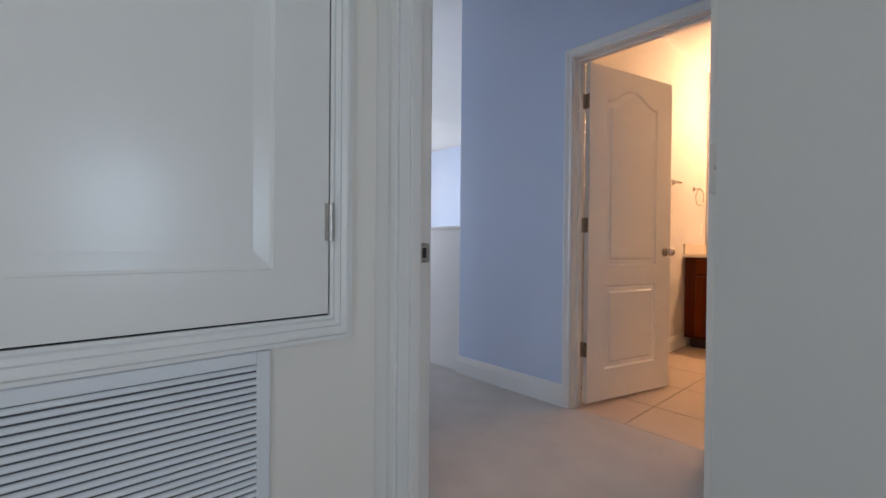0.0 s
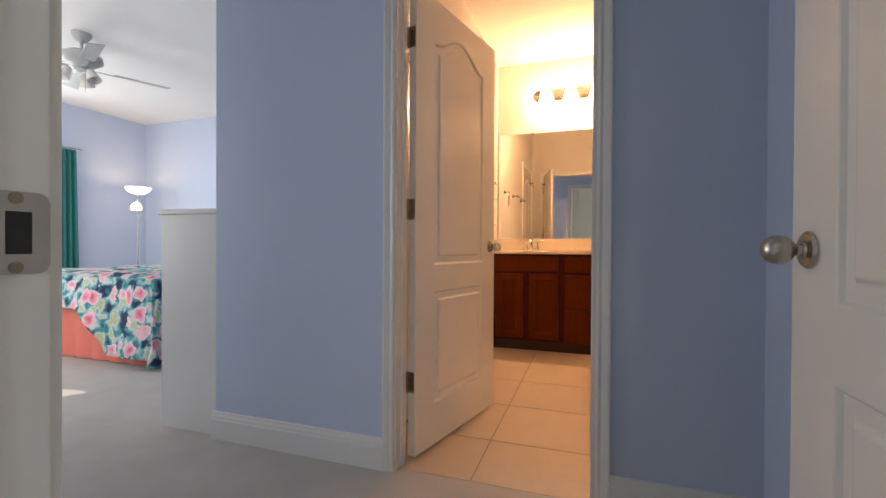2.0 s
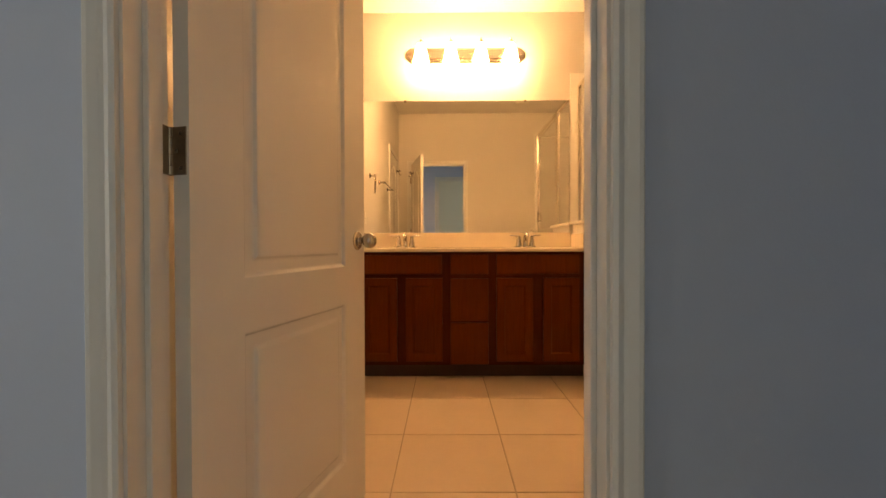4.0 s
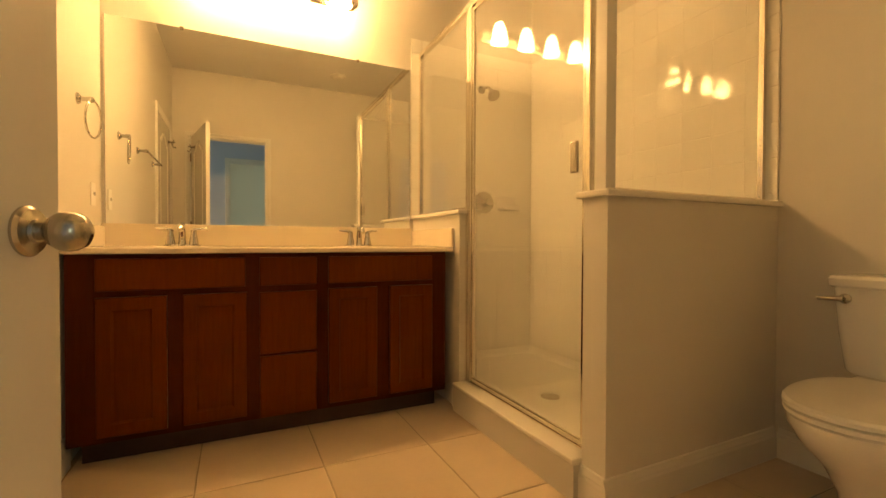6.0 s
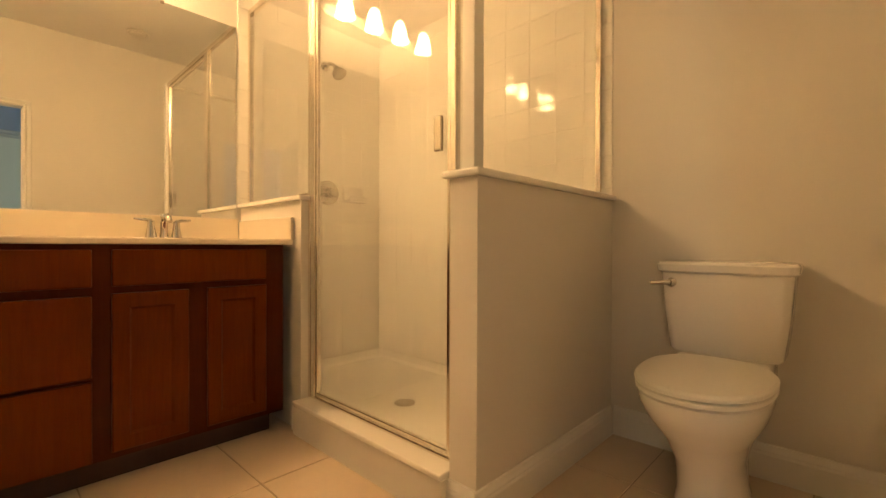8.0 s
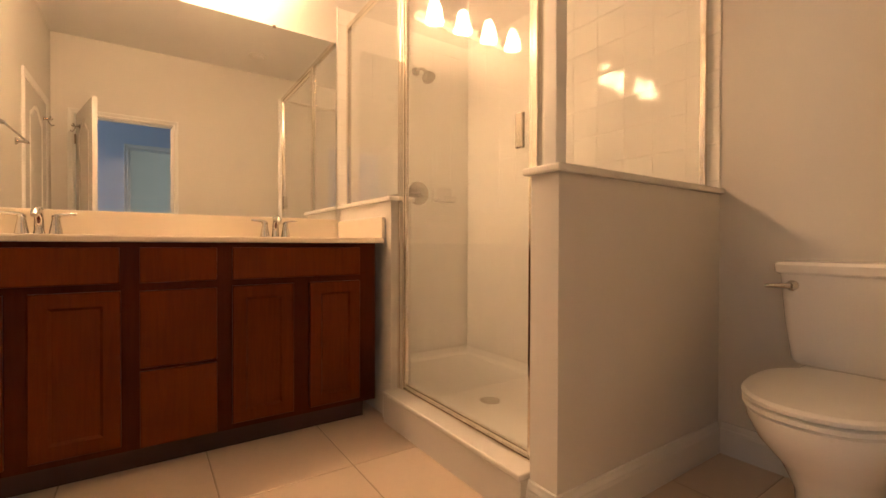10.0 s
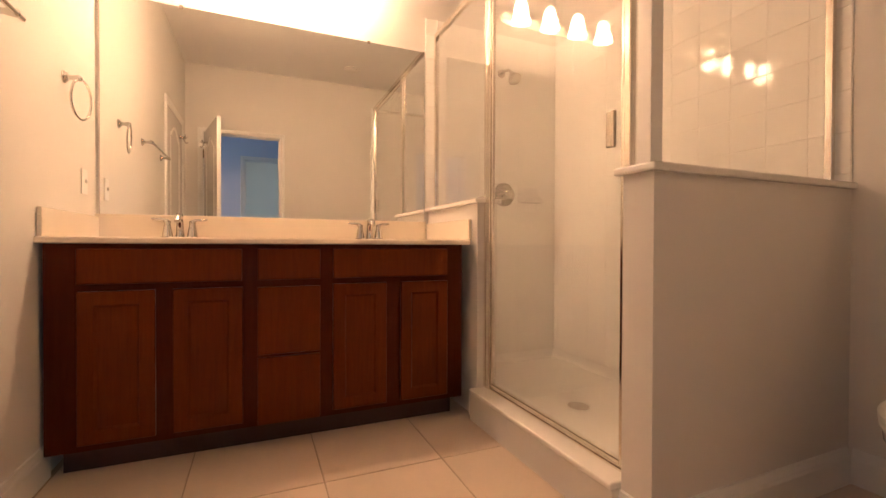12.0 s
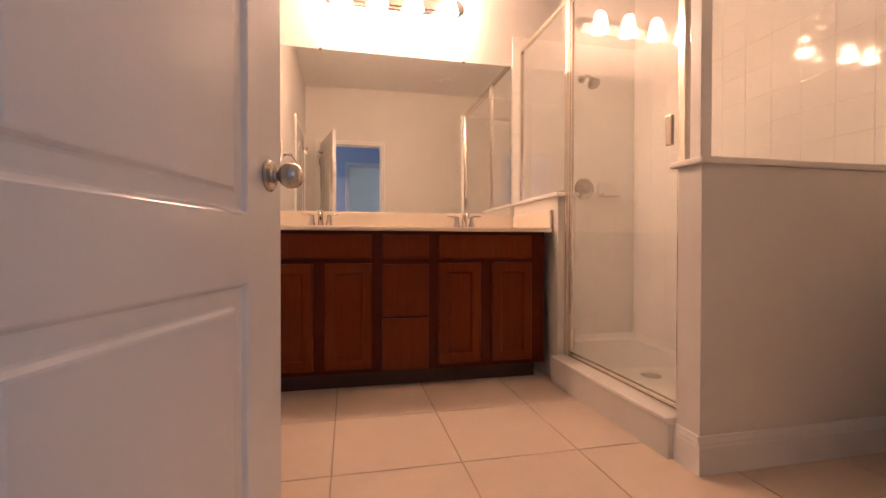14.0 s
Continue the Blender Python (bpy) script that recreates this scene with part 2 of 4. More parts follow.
MIRROR = material("mirror_silver", (0.90, 0.91, 0.88), 0.0, metal=1.0, vary=0.0, fine=0.0, rough_vary=0.0)
SHADE = glow_material("lit_frosted_shade", (1.0, 0.59, 0.33), 80.0)
BULB = glow_material("lit_bulb", (1.0, 0.59, 0.33), 88.0)
LAMP_SHADE = glow_material("lit_lamp_glass", (1.0, 0.78, 0.58), 2.2)
LAMP_BULB = glow_material("lit_lamp_bulb", (1.0, 0.72, 0.46), 70.0)


# mesh helpers
def box(bm, x0, x1, y0, y1, z0, z1, bevel=0.0, seg=2):
    vs = [bm.verts.new((x, y, z)) for x in (x0, x1) for y in (y0, y1) for z in (z0, z1)]
    fs = [bm.faces.new([vs[i] for i in q]) for q in ((0, 1, 3, 2), (4, 6, 7, 5), (0, 4, 5, 1), (2, 3, 7, 6), (0, 2, 6, 4), (1, 5, 7, 3))]
    if bevel:
        es = list({e for f in fs for e in f.edges})
        bmesh.ops.bevel(bm, geom=es, offset=bevel, segments=seg, affect="EDGES", profile=0.5)
    return bm


def cyl(bm, p0, p1, r0, r1=None, n=20):
    p0, p1 = Vector(p0), Vector(p1)
    r1 = r0 if r1 is None else r1
    q = (p1 - p0).to_track_quat("Z", "Y")
    a, b = [], []
    for i in range(n):
        c = Vector((math.cos(2 * math.pi * i / n), math.sin(2 * math.pi * i / n), 0))
        a.append(bm.verts.new(p0 + q @ (c * r0)))
        b.append(bm.verts.new(p1 + q @ (c * r1)))
    for i in range(n):
        j = (i + 1) % n
        bm.faces.new((a[i], a[j], b[j], b[i]))
    bm.faces.new(list(reversed(a)))
    bm.faces.new(b)
    return bm


def loft(bm, rings, cap0=True, cap1=True):
    """Joins closed rings of points, all of one length."""
    vs = [[bm.verts.new(p) for p in r] for r in rings]
    n = len(vs[0])
    for a, b in zip(vs, vs[1:]):
        for i in range(n):
            j = (i + 1) % n
            bm.faces.new((a[i], a[j], b[j], b[i]))
    if cap0:
        bm.faces.new(list(reversed(vs[0])))
    if cap1:
        bm.faces.new(vs[-1])
    return vs


def lathe(bm, profile, m=None, n=24, cap0=True, cap1=True):
    """Turns (radius, height) pairs round z, then moves them by m."""
    m = m or Matrix()
    rings = [[m @ Vector((max(r, 0.0005) * math.cos(2 * math.pi * i / n), max(r, 0.0005) * math.sin(2 * math.pi * i / n), z)) for i in range(n)] for r, z in profile]
    return loft(bm, rings, cap0, cap1)


def tube(bm, pts, r, n=12):
    """A round bar along the points."""
    pts = [Vector(p) for p in pts]
    rings = []
    ref = Vector((0.31, 0.57, 0.76))
    for i, p in enumerate(pts):
        d = (pts[min(i + 1, len(pts) - 1)] - pts[max(i - 1, 0)]).normalized()
        u = d.cross(ref).normalized()
        w = d.cross(u)
        rr = r[i] if isinstance(r, (list, tuple)) else r
        rings.append([p + (u * math.cos(2 * math.pi * k / n) + w * math.sin(2 * math.pi * k / n)) * rr for k in range(n)])
    loft(bm, rings)
    return bm


def torus(bm, center, axis, big, small, n=40, k=10, a0=0.0, a1=2 * math.pi):
    q = Vector(axis).to_track_quat("Z", "Y")
    pts = [Vector(center) + q @ Vector((big * math.cos(a0 + (a1 - a0) * i / n), big * math.sin(a0 + (a1 - a0) * i / n), 0)) for i in range(n + 1)]
    return tube(bm, pts, small, k)


def sweep(bm, profile, a, b, out, up=(0, 0, 1)):
    """A moulding: profile of (outward, upward) pairs carried from a to b."""
    a, b, out, up = Vector(a), Vector(b), Vector(out), Vector(up)
    r0 = [a + out * u + up * v for u, v in profile]
    r1 = [b + out * u + up * v for u, v in profile]
    loft(bm, [r0, r1])
    return bm


def finish(bm, smooth=False, angle=35):
    bmesh.ops.recalc_face_normals(bm, faces=bm.faces)
    if smooth:
        for f in bm.faces:
            f.smooth = True
        lim = radians(angle)
        for e in bm.edges:
            if len(e.link_faces) == 2 and e.calc_face_angle(0) > lim:
                e.smooth = False
    return bm


def mesh_ob(name, bm, mats, smooth=False):
    finish(bm, smooth)
    me = bpy.data.meshes.new(name)
    bm.to_mesh(me)
    bm.free()
    for m in mats if isinstance(mats, (list, tuple)) else [mats]:
        me.materials.append(m)
    return new(name, me)


def part(name, bm, mat, parent, label="", smooth=False):
    ob = mesh_ob(name, bm, mat, smooth)
    if parent is not None:
        ob.parent = parent
        ob.matrix_parent_inverse = Matrix()
    if label:
        ob["label"] = label
    return ob


def thing(name, label, category, m=None, group="", kind=""):
    ob = new(name)
    ob.empty_display_size = 0.1
    if m is not None:
        ob.matrix_basis = m
    return tagged(ob, label, category, group, kind)


def B(*a, **k):
    return box(bmesh.new(), *a, **k)


def structure(name, bm, mats, label, category, pick=None, smooth=False):
    """A piece of the setting; pick gives a face's material from its centre and normal."""
    finish(bm, smooth)
    if pick:
        for f in bm.faces:
            f.material_index = pick(f.calc_center_median(), f.normal)
    me = bpy.data.meshes.new(name)
    bm.to_mesh(me)
    bm.free()
    for m in mats if isinstance(mats, (list, tuple)) else [mats]:
        me.materials.append(m)
    return tagged(new(name, me), label, category, kind="structure")


# ---- walls, floors, ceilings ----
DOOR_A, DOOR_B, HEAD = -0.056, -0.846, 2.118       # bathroom doorway
FIRST_A, FIRST_B = -0.424, -1.264                 # first doorway
HX0, HX1 = ROOM, -1.44                            # wall of the first doorway

bm = bmesh.new()
box(bm, 0, WALL, DOOR_A + 0.019, 0.92, 0, CEIL)
box(bm, 0, WALL, BACK - 0.12, DOOR_B - 0.019, 0, CEIL)
box(bm, 0, WALL, DOOR_B - 0.019, DOOR_A + 0.019, HEAD + 0.019, CEIL)
structure("wall_hall", bm, [BLUE, CREAM], "periwinkle blue painted wall round the bathroom doorway", "wall",
          lambda c, n: 1 if n.x > 0.5 else 0)
bm = B(WALL, MIRROR_WALL + 0.12, LEFT, LEFT + 0.12, 0, CEIL)
structure("wall_towel_side", bm, CREAM, "off-white painted bathroom wall with towel ring", "wall")
bm = B(MIRROR_WALL, MIRROR_WALL + 0.12, BACK - 0.12, LEFT, 0, CEIL)
structure("wall_mirror_side", bm, CREAM, "off-white painted bathroom wall behind the vanity", "wall")
bm = B(WALL, MIRROR_WALL, BACK - 0.12, BACK, 0, CEIL)
structure("wall_toilet_side", bm, CREAM, "off-white painted bathroom wall behind the toilet", "wall")
bm = B(HX1, 0, HALL_SIDE - 0.12, HALL_SIDE, 0, CEIL)
structure("wall_hall_side", bm, BLUE, "periwinkle blue painted hall side wall", "wall")
bm = bmesh.new()
box(bm, HX0, HX1, FIRST_A + 0.019, 1.6, 0, CEIL)
box(bm, HX0, HX1, -4.2, FIRST_B - 0.019, 0, CEIL)
box(bm, HX0, HX1, FIRST_B - 0.019, FIRST_A + 0.019, HEAD + 0.019, CEIL)
structure("wall_first_doorway", bm, [GREY, BLUE], "painted wall round the first doorway", "wall",
          lambda c, n: 1 if n.x > 0.5 else 0)
bm = B(-4.6, HX0, AC, AC + 0.12, 0, CEIL)
structure("wall_access_panel", bm, GREY, "pale grey painted wall with an access door", "wall")
# the opening is made up, to go with the added west fill lamp
bm = bmesh.new()
box(bm, -4.72, -4.6, -4.32, -2.75, 0, CEIL)
box(bm, -4.72, -4.6, -1.65, AC + 0.12, 0, CEIL)
box(bm, -4.72, -4.6, -2.75, -1.65, 0, 0.85)
box(bm, -4.72, -4.6, -2.75, -1.65, 2.15, CEIL)
structure("wall_room_west", bm, GREY, "pale grey painted wall of the first room", "wall")
bm = bmesh.new()
box(bm, -4.6, -2.22, -4.32, -4.2, 0, CEIL)
box(bm, -1.58, HX1, -4.32, -4.2, 0, CEIL)
box(bm, -2.22, -1.58, -4.32, -4.2, 0, 0.80)
box(bm, -2.22, -1.58, -4.32, -4.2, 1.84, CEIL)
structure("wall_room_south", bm, GREY, "pale grey painted wall with a window", "wall")
# thin sheet added over the jamb edge; its darker grey imitates less light
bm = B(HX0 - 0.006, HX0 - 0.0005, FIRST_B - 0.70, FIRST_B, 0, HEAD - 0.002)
structure("wall_lining", bm, DIMMED_GREY, "plain sheet added over the wall beside the first doorway, its grey darkened against the window light", "wall")
# bedroom
bm = B(WALL, BED_X + 0.12, 0.80, 0.92, 0, CEIL)
structure("wall_bedroom_south", bm, BLUE, "pale blue painted bedroom wall", "wall")
bm = B(BED_X, BED_X + 0.12, 0.92, BED_Y + 0.12, 0, CEIL)
structure("wall_bedroom_east", bm, BLUE, "pale blue painted bedroom wall beside the lamp", "wall")
bm = bmesh.new()
box(bm, HX0, 0.6, BED_Y, BED_Y + 0.12, 0, CEIL)
box(bm, 2.1, BED_X, BED_Y, BED_Y + 0.12, 0, CEIL)
box(bm, 0.6, 2.1, BED_Y, BED_Y + 0.12, 0, 0.7)
box(bm, 0.6, 2.1, BED_Y, BED_Y + 0.12, 2.2, CEIL)
structure("wall_bedroom_north", bm, BLUE, "pale blue painted bedroom wall with a curtained window", "wall")
bm = bmesh.new()
box(bm, HX0, HX1, 1.6, 3.1, 0, CEIL)
box(bm, HX0, HX1, 4.7, BED_Y, 0, CEIL)
box(bm, HX0, HX1, 3.1, 4.7, 0, 0.7)
box(bm, HX0, HX1, 3.1, 4.7, 2.2, CEIL)
structure("wall_bedroom_west", bm, BLUE, "pale blue painted bedroom wall with a window", "wall")
bm = B(0.02, 0.14, 0.924, 1.31, 0, 1.11)
box(bm, 0.005, 0.155, 0.924, 1.325, 1.11, 1.137, bevel=0.006)
structure("half_wall", bm, TRIM, "white painted half wall at the bedroom corner", "half wall")

bm = B(-4.72, HX0, -4.32, AC + 0.12, -0.1, 0.0)
box(bm, HX0, 0.03, -4.32, BED_Y + 0.12, -0.1, 0.0)
box(bm, 0.03, BED_X + 0.12, 0.86, BED_Y + 0.12, -0.1, 0.0)
structure("floor_carpet", bm, CARPET, "pale grey-beige cut pile carpet", "carpet")
bm = B(0.03, MIRROR_WALL + 0.12, BACK - 0.12, 0.86, -0.1, -0.003)
structure("floor_bathroom", bm, GROUT, "tan grout bed under beige floor tiles", "floor").name = "floor"
floor = bpy.data.objects["floor"]
bm = B(-4.72, HX0, -4.32, AC + 0.12, CEIL, CEIL + 0.1)
box(bm, HX0, 0.0, -4.32, BED_Y + 0.12, CEIL, CEIL + 0.1)
box(bm, 0.0, BED_X + 0.12, BACK - 0.12, BED_Y + 0.12, CEIL, CEIL + 0.1)
structure("ceiling", bm, CEILING, "white textured ceiling", "ceiling")

structure("ground", B(-60, 60, -60, 60, -0.6, -0.4), GRASS, "green lawn round the house", "ground")

# baseboards
BASE = [(0, 0), (0.016, 0), (0.016, 0.095), (0.013, 0.104), (0.013, 0.110), (0.009, 0.122), (0.007, 0.132), (0, 0.134)]


def baseboard(name, a, b, out, label="white painted wooden baseboard"):
    bm = sweep(bmesh.new(), BASE, a, b, out)
    return structure(name, bm, TRIM, label, "baseboard")


baseboard("baseboard_hall", (0, 0.0, 0), (0, 0.936, 0), (-1, 0, 0))
baseboard("baseboard_hall_right", (0, HALL_SIDE, 0), (0, -0.895, 0), (-1, 0, 0))
baseboard("baseboard_hall_side", (HX1 + 0.06, HALL_SIDE, 0), (-0.016, HALL_SIDE, 0), (0, 1, 0))
baseboard("baseboard_towel_side", (1.23, LEFT, 0), (2.36, LEFT, 0), (0, -1, 0))
baseboard("baseboard_toilet_side", (WALL, BACK, 0), (1.147, BACK, 0), (0, 1, 0))
baseboard("baseboard_door_side", (WALL, BACK + 0.016, 0), (WALL, -0.90, 0), (1, 0, 0))
baseboard("baseboard_pony_long", (1.163, BACK + 0.016, 0), (1.163, PONY + 0.016, 0), (-1, 0, 0))
baseboard("baseboard_pony_end", (1.163, PONY, 0), (END_X, PONY, 0), (0, 1, 0))
baseboard("baseboard_pony_vanity", (SIDE_X, PONY, 0), (2.29, PONY, 0), (0, 1, 0))
baseboard("baseboard_bedroom_east", (BED_X, 0.92, 0), (BED_X, BED_Y, 0), (-1, 0, 0))
baseboard("baseboard_bedroom_north", (HX1, BED_Y, 0), (BED_X, BED_Y, 0), (0, -1, 0))

# door casings: a moulded board, thick at its outer edge
CASE = [(0, 0), (0, 0.011), (0.010, 0.014), (0.022, 0.010), (0.030, 0.013), (0.048, 0.017), (0.056, 0.017), (0.060, 0.014), (0.060, 0)]


def casing(name, plane, out, y0, y1, head, label, z0=0.0, axis="x", width=0.050, legs=2):
    """Casing round an opening from y0 to y1 (y0 > y1) on a wall of normal out; mitred corners."""
    bm = bmesh.new()
    shape = [(u * width / 0.060, h) for u, h in CASE]

    def at(y, z, h):
        return Vector((plane + out * h, y, z)) if axis == "x" else Vector((y, plane + out * h, z))
    rings = [[at(y0 + u, z0, h) for u, h in shape], [at(y0 + u, head + u, h) for u, h in shape],
             [at(y1 - u, head + u, h) for u, h in shape], [at(y1 - u, z0, h) for u, h in shape]]
    loft(bm, rings if legs == 2 else rings[:2] + [[at(y1, head + u, h) for u, h in shape]])
    return structure(name, bm, TRIM, label, "trim")


R = 0.006
casing("trim_bathroom_door_hall", 0, -1, DOOR_A + R, DOOR_B - R, HEAD + R, "white moulded door casing on the blue wall")
casing("trim_bathroom_door_inside", WALL, 1, DOOR_A + R, DOOR_B - R, HEAD + R, "white moulded door casing inside the bathroom")
casing("trim_first_door_room", HX0, -1, FIRST_A + R, FIRST_B - R, HEAD + R, "wide white moulded door casing", width=0.098, legs=1)
casing("trim_first_door_hall", HX1, 1, FIRST_A + R, FIRST_B - R, HEAD + R, "white moulded door casing on the hall side")
casing("trim_closet_door", LEFT, -1, 1.17, 0.37, HEAD + R, "white moulded casing round the closet door", axis="y")


def jamb(name, x0, x1, ya, yb, stop_x0, stop_x1, label):
    bm = bmesh.new()
    box(bm, x0, x1, ya, ya + 0.019, 0, HEAD)
    box(bm, x0, x1, yb - 0.019, yb, 0, HEAD)
    box(bm, x0, x1, yb - 0.019, ya + 0.019, HEAD, HEAD + 0.019)
    box(bm, stop_x0, stop_x1, ya - 0.011, ya, 0, HEAD - 0.011, bevel=0.002)
    box(bm, stop_x0, stop_x1, yb, yb + 0.011, 0, HEAD - 0.011, bevel=0.002)
    box(bm, stop_x0, stop_x1, yb, ya, HEAD - 0.011, HEAD, bevel=0.002)
    return structure(name, bm, TRIM, label, "door frame")


jamb_bath = jamb("door_frame_bathroom", 0.001, WALL - 0.001, DOOR_A, DOOR_B, 0.045, 0.083, "white painted door jamb with a stop")
jamb_first = jamb("door_frame_first", HX0 + 0.001, HX1 - 0.001, FIRST_A, FIRST_B, HX0 + 0.04, HX0 + 0.078, "white painted door jamb with a strike plate")


def strike(parent, x, y, z, s):
    """Strike plate on a jamb face; s is the side the opening lies on."""
    w, h = 0.022, 0.062
    bm = bmesh.new()
    rings = []
    for d in (0.0005, 0.0028):
        pts = []
        for cx, cz, a0 in ((w - 0.008, h / 2 - 0.008, 0), (-w + 0.008, h / 2 - 0.008, 90), (-w + 0.008, -h / 2 + 0.008, 180), (w - 0.008, -h / 2 + 0.008, 270)):
            for k in range(5):
                a = radians(a0 + 22.5 * k)
                pts.append((x + cx + 0.008 * math.cos(a), y + s * d, z + cz + 0.008 * math.sin(a)))
        rings.append(pts)
    loft(bm, rings)
    plate = part("strike_plate", bm, STEEL, parent, "worn steel strike plate")
    # raised black block in place of the shade inside the hole
    part("latch_hole", B(x - 0.006, x + 0.010, min(y, y + s * 0.0032), max(y, y + s * 0.0032), z - 0.016, z + 0.016), BLACK, plate)
    for dz in (-0.026, 0.026):
        bm = cyl(bmesh.new(), (x, y, z + dz), (x, y + s * 0.004, z + dz), 0.0045, n=12)
        part("screw", bm, BRONZE, plate, smooth=True)


strike(jamb_first, HX1 - 0.024, FIRST_A, 0.964, -1)
strike(jamb_bath, WALL - 0.024, DOOR_B, 0.955, 1)


# ---- doors ----
def door_panel(bm, x0, x1, z0, z1, arch, y, s, n=16):
    """A moulded panel sunk into a door face at y, facing s; the top edge rises in the middle by arch."""
    def ring(d, h):
        pts = [(x0 + d, z0 + d), (x1 - d, z0 + d)]
        for i in range(n + 1):
            u = i / n
            x = x1 - d + (x0 - x1 + 2 * d) * u
            pts.append((x, z1 - d + arch * 0.5 * (1 - math.cos(2 * math.pi * u))))
        return [(px, y + s * h, pz) for px, pz in pts]
    loft(bm, [ring(0, 0), ring(0.003, -0.002), ring(0.009, -0.009), ring(0.013, -0.0096), ring(0.036, -0.0086), ring(0.040, -0.0072), ring(0.046, -0.0016), ring(0.050, -0.0008)], cap0=False)


def door_face(bm, w, h, y, s, panels, z0=0.0):
    """The flat of a door face round its panels. Panels: (z0, z1, arch), from below; x runs from 0 to w."""
    st = 0.145 * w / 0.76
    n = 16

    def quad(a, b, c, d):
        bm.faces.new([bm.verts.new((p[0], y, p[1])) for p in (a, b, c, d)])
    quad((0, z0), (st, z0), (st, h), (0, h))
    quad((w - st, z0), (w, z0), (w, h), (w - st, h))
    low = z0
    for k, (za, zb, arch) in enumerate(panels):
        quad((st, low), (w - st, low), (w - st, za), (st, za))
        top = h if k == len(panels) - 1 else (zb + panels[k + 1][0]) / 2
        crest = [(st + (w - 2 * st) * i / n, zb + arch * 0.5 * (1 - math.cos(2 * math.pi * i / n))) for i in range(n + 1)]
        for p, q in zip(crest, crest[1:]):
            quad(p, q, (q[0], top), (p[0], top))
        low = top
        door_panel(bm, st, w - st, za, zb, arch, y, s, n)


PANELS = [(0.195, 0.725, 0.0), (0.850, 1.895, 0.090)]


def knob(parent, x, z, y, s, mat=NICKEL):
    """Round knob with its rose on a face at y, standing out along s."""
    m = Matrix.Translation((x, y, z)) @ Matrix.Rotation(radians(-90 * s), 4, "X")
    bm = bmesh.new()
    lathe(bm, [(0.033, 0.0005), (0.033, 0.004), (0.029, 0.008), (0.016, 0.010), (0.0145, 0.014)], m, 28)
    rose = part("rose", bm, mat, parent, "satin nickel rose", True)
    bm = bmesh.new()
    lathe(bm, [(0.0125, 0.010), (0.0105, 0.020), (0.0120, 0.024), (0.0205, 0.030), (0.0250, 0.038), (0.0262, 0.046), (0.0248, 0.056), (0.0200, 0.065), (0.0115, 0.0705), (0.0020, 0.072)], m, 28)
    part("knob", bm, mat, parent, "satin nickel door knob", True)
    # black plug on the rose imitates the shade of a small hole
    part("release_hole", cyl(bmesh.new(), (x - 0.022, y + s * 0.004, z), (x - 0.022, y + s * 0.0086, z), 0.003, n=10), BLACK, rose)


def make_door(name, label, w, h, m, knob_z=0.937, thick=0.036, hinges=(0.345, 1.118, 1.885), hook=False, hinge_mat=STEEL):
    """A two-panel moulded door: hinge edge at x = 0, closed face at y = 0, the slab on the +y side."""
    d = thing(name, label, "door", m, kind="structure")
    bm = bmesh.new()
    door_face(bm, w, h, 0.0, -1, PANELS)
    door_face(bm, w, h, thick, 1, PANELS)
    for q in (((0, 0, 0), (0, thick, 0), (0, thick, h), (0, 0, h)), ((w, 0, 0), (w, thick, 0), (w, thick, h), (w, 0, h)),
              ((0, 0, 0), (w, 0, 0), (w, thick, 0), (0, thick, 0)), ((0, 0, h), (w, 0, h), (w, thick, h), (0, thick, h))):
        bm.faces.new([bm.verts.new(p) for p in q])
    bmesh.ops.remove_doubles(bm, verts=bm.verts, dist=0.0002)
    part("slab", bm, DOOR, d)
    knob(d, w - 0.062, knob_z, 0.0, -1)
    knob(d, w - 0.062, knob_z, thick, 1)
    part("latch_plate", B(w, w + 0.0015, 0.006, thick - 0.006, knob_z - 0.028, knob_z + 0.028), STEEL, d)
    return d


def hinge(parent, x, y, z, leaf_a, leaf_b, mat=STEEL):
    """A butt hinge: knuckle at (x, y), its two leaves given as boxes (x0, x1, y0, y1)."""
    bm = bmesh.new()
    hh = 0.046
    for k in range(5):
        a = z - hh + k * hh * 0.4
        cyl(bm, (x, y, a + 0.0006), (x, y, a + hh * 0.4 - 0.0006), 0.0068, n=14)
    hb = part("hinge", bm, mat, parent, "worn steel butt hinge", True)
    for l in (leaf_a, leaf_b):
        if l is None:
            continue
        part("leaf", B(*l, z - hh, z + hh, bevel=0.0006, seg=1), mat, hb)
        cx, cy = (l[0] + l[1]) / 2, (l[2] + l[3]) / 2
        thin_x = (l[1] - l[0]) < (l[3] - l[2])
        for k, dz in enumerate((-0.033, 0.0, 0.033)):
            o = 0.005 if k == 1 else -0.005
            c = Vector((cx, cy + o, z + dz)) if thin_x else Vector((cx + o, cy, z + dz))
            t = Vector((0.0022, 0, 0)) if thin_x else Vector((0, 0.0022, 0))
            part("screw", cyl(bmesh.new(), c - t, c + t, 0.0042, n=10), NICKEL, hb)


# bathroom door: hung on the bathroom face of the wall, standing open into the room
DOOR_W, DOOR_H, DOOR_SWING = 0.788, 2.10, 76.2
HP = Vector((WALL + 0.006, DOOR_A, 0.015))
# closed, the slab runs from the hinge along -y; local x turns to that, local y to -x
dm = Matrix.Translation(HP) @ Matrix.Rotation(radians(-90 + DOOR_SWING), 4, "Z") @ Matrix.Translation((0.003, -0.042, 0))
bath_door = make_door("door_bathroom", "white two-panel moulded door with an arched upper panel, standing open", DOOR_W, DOOR_H, dm)
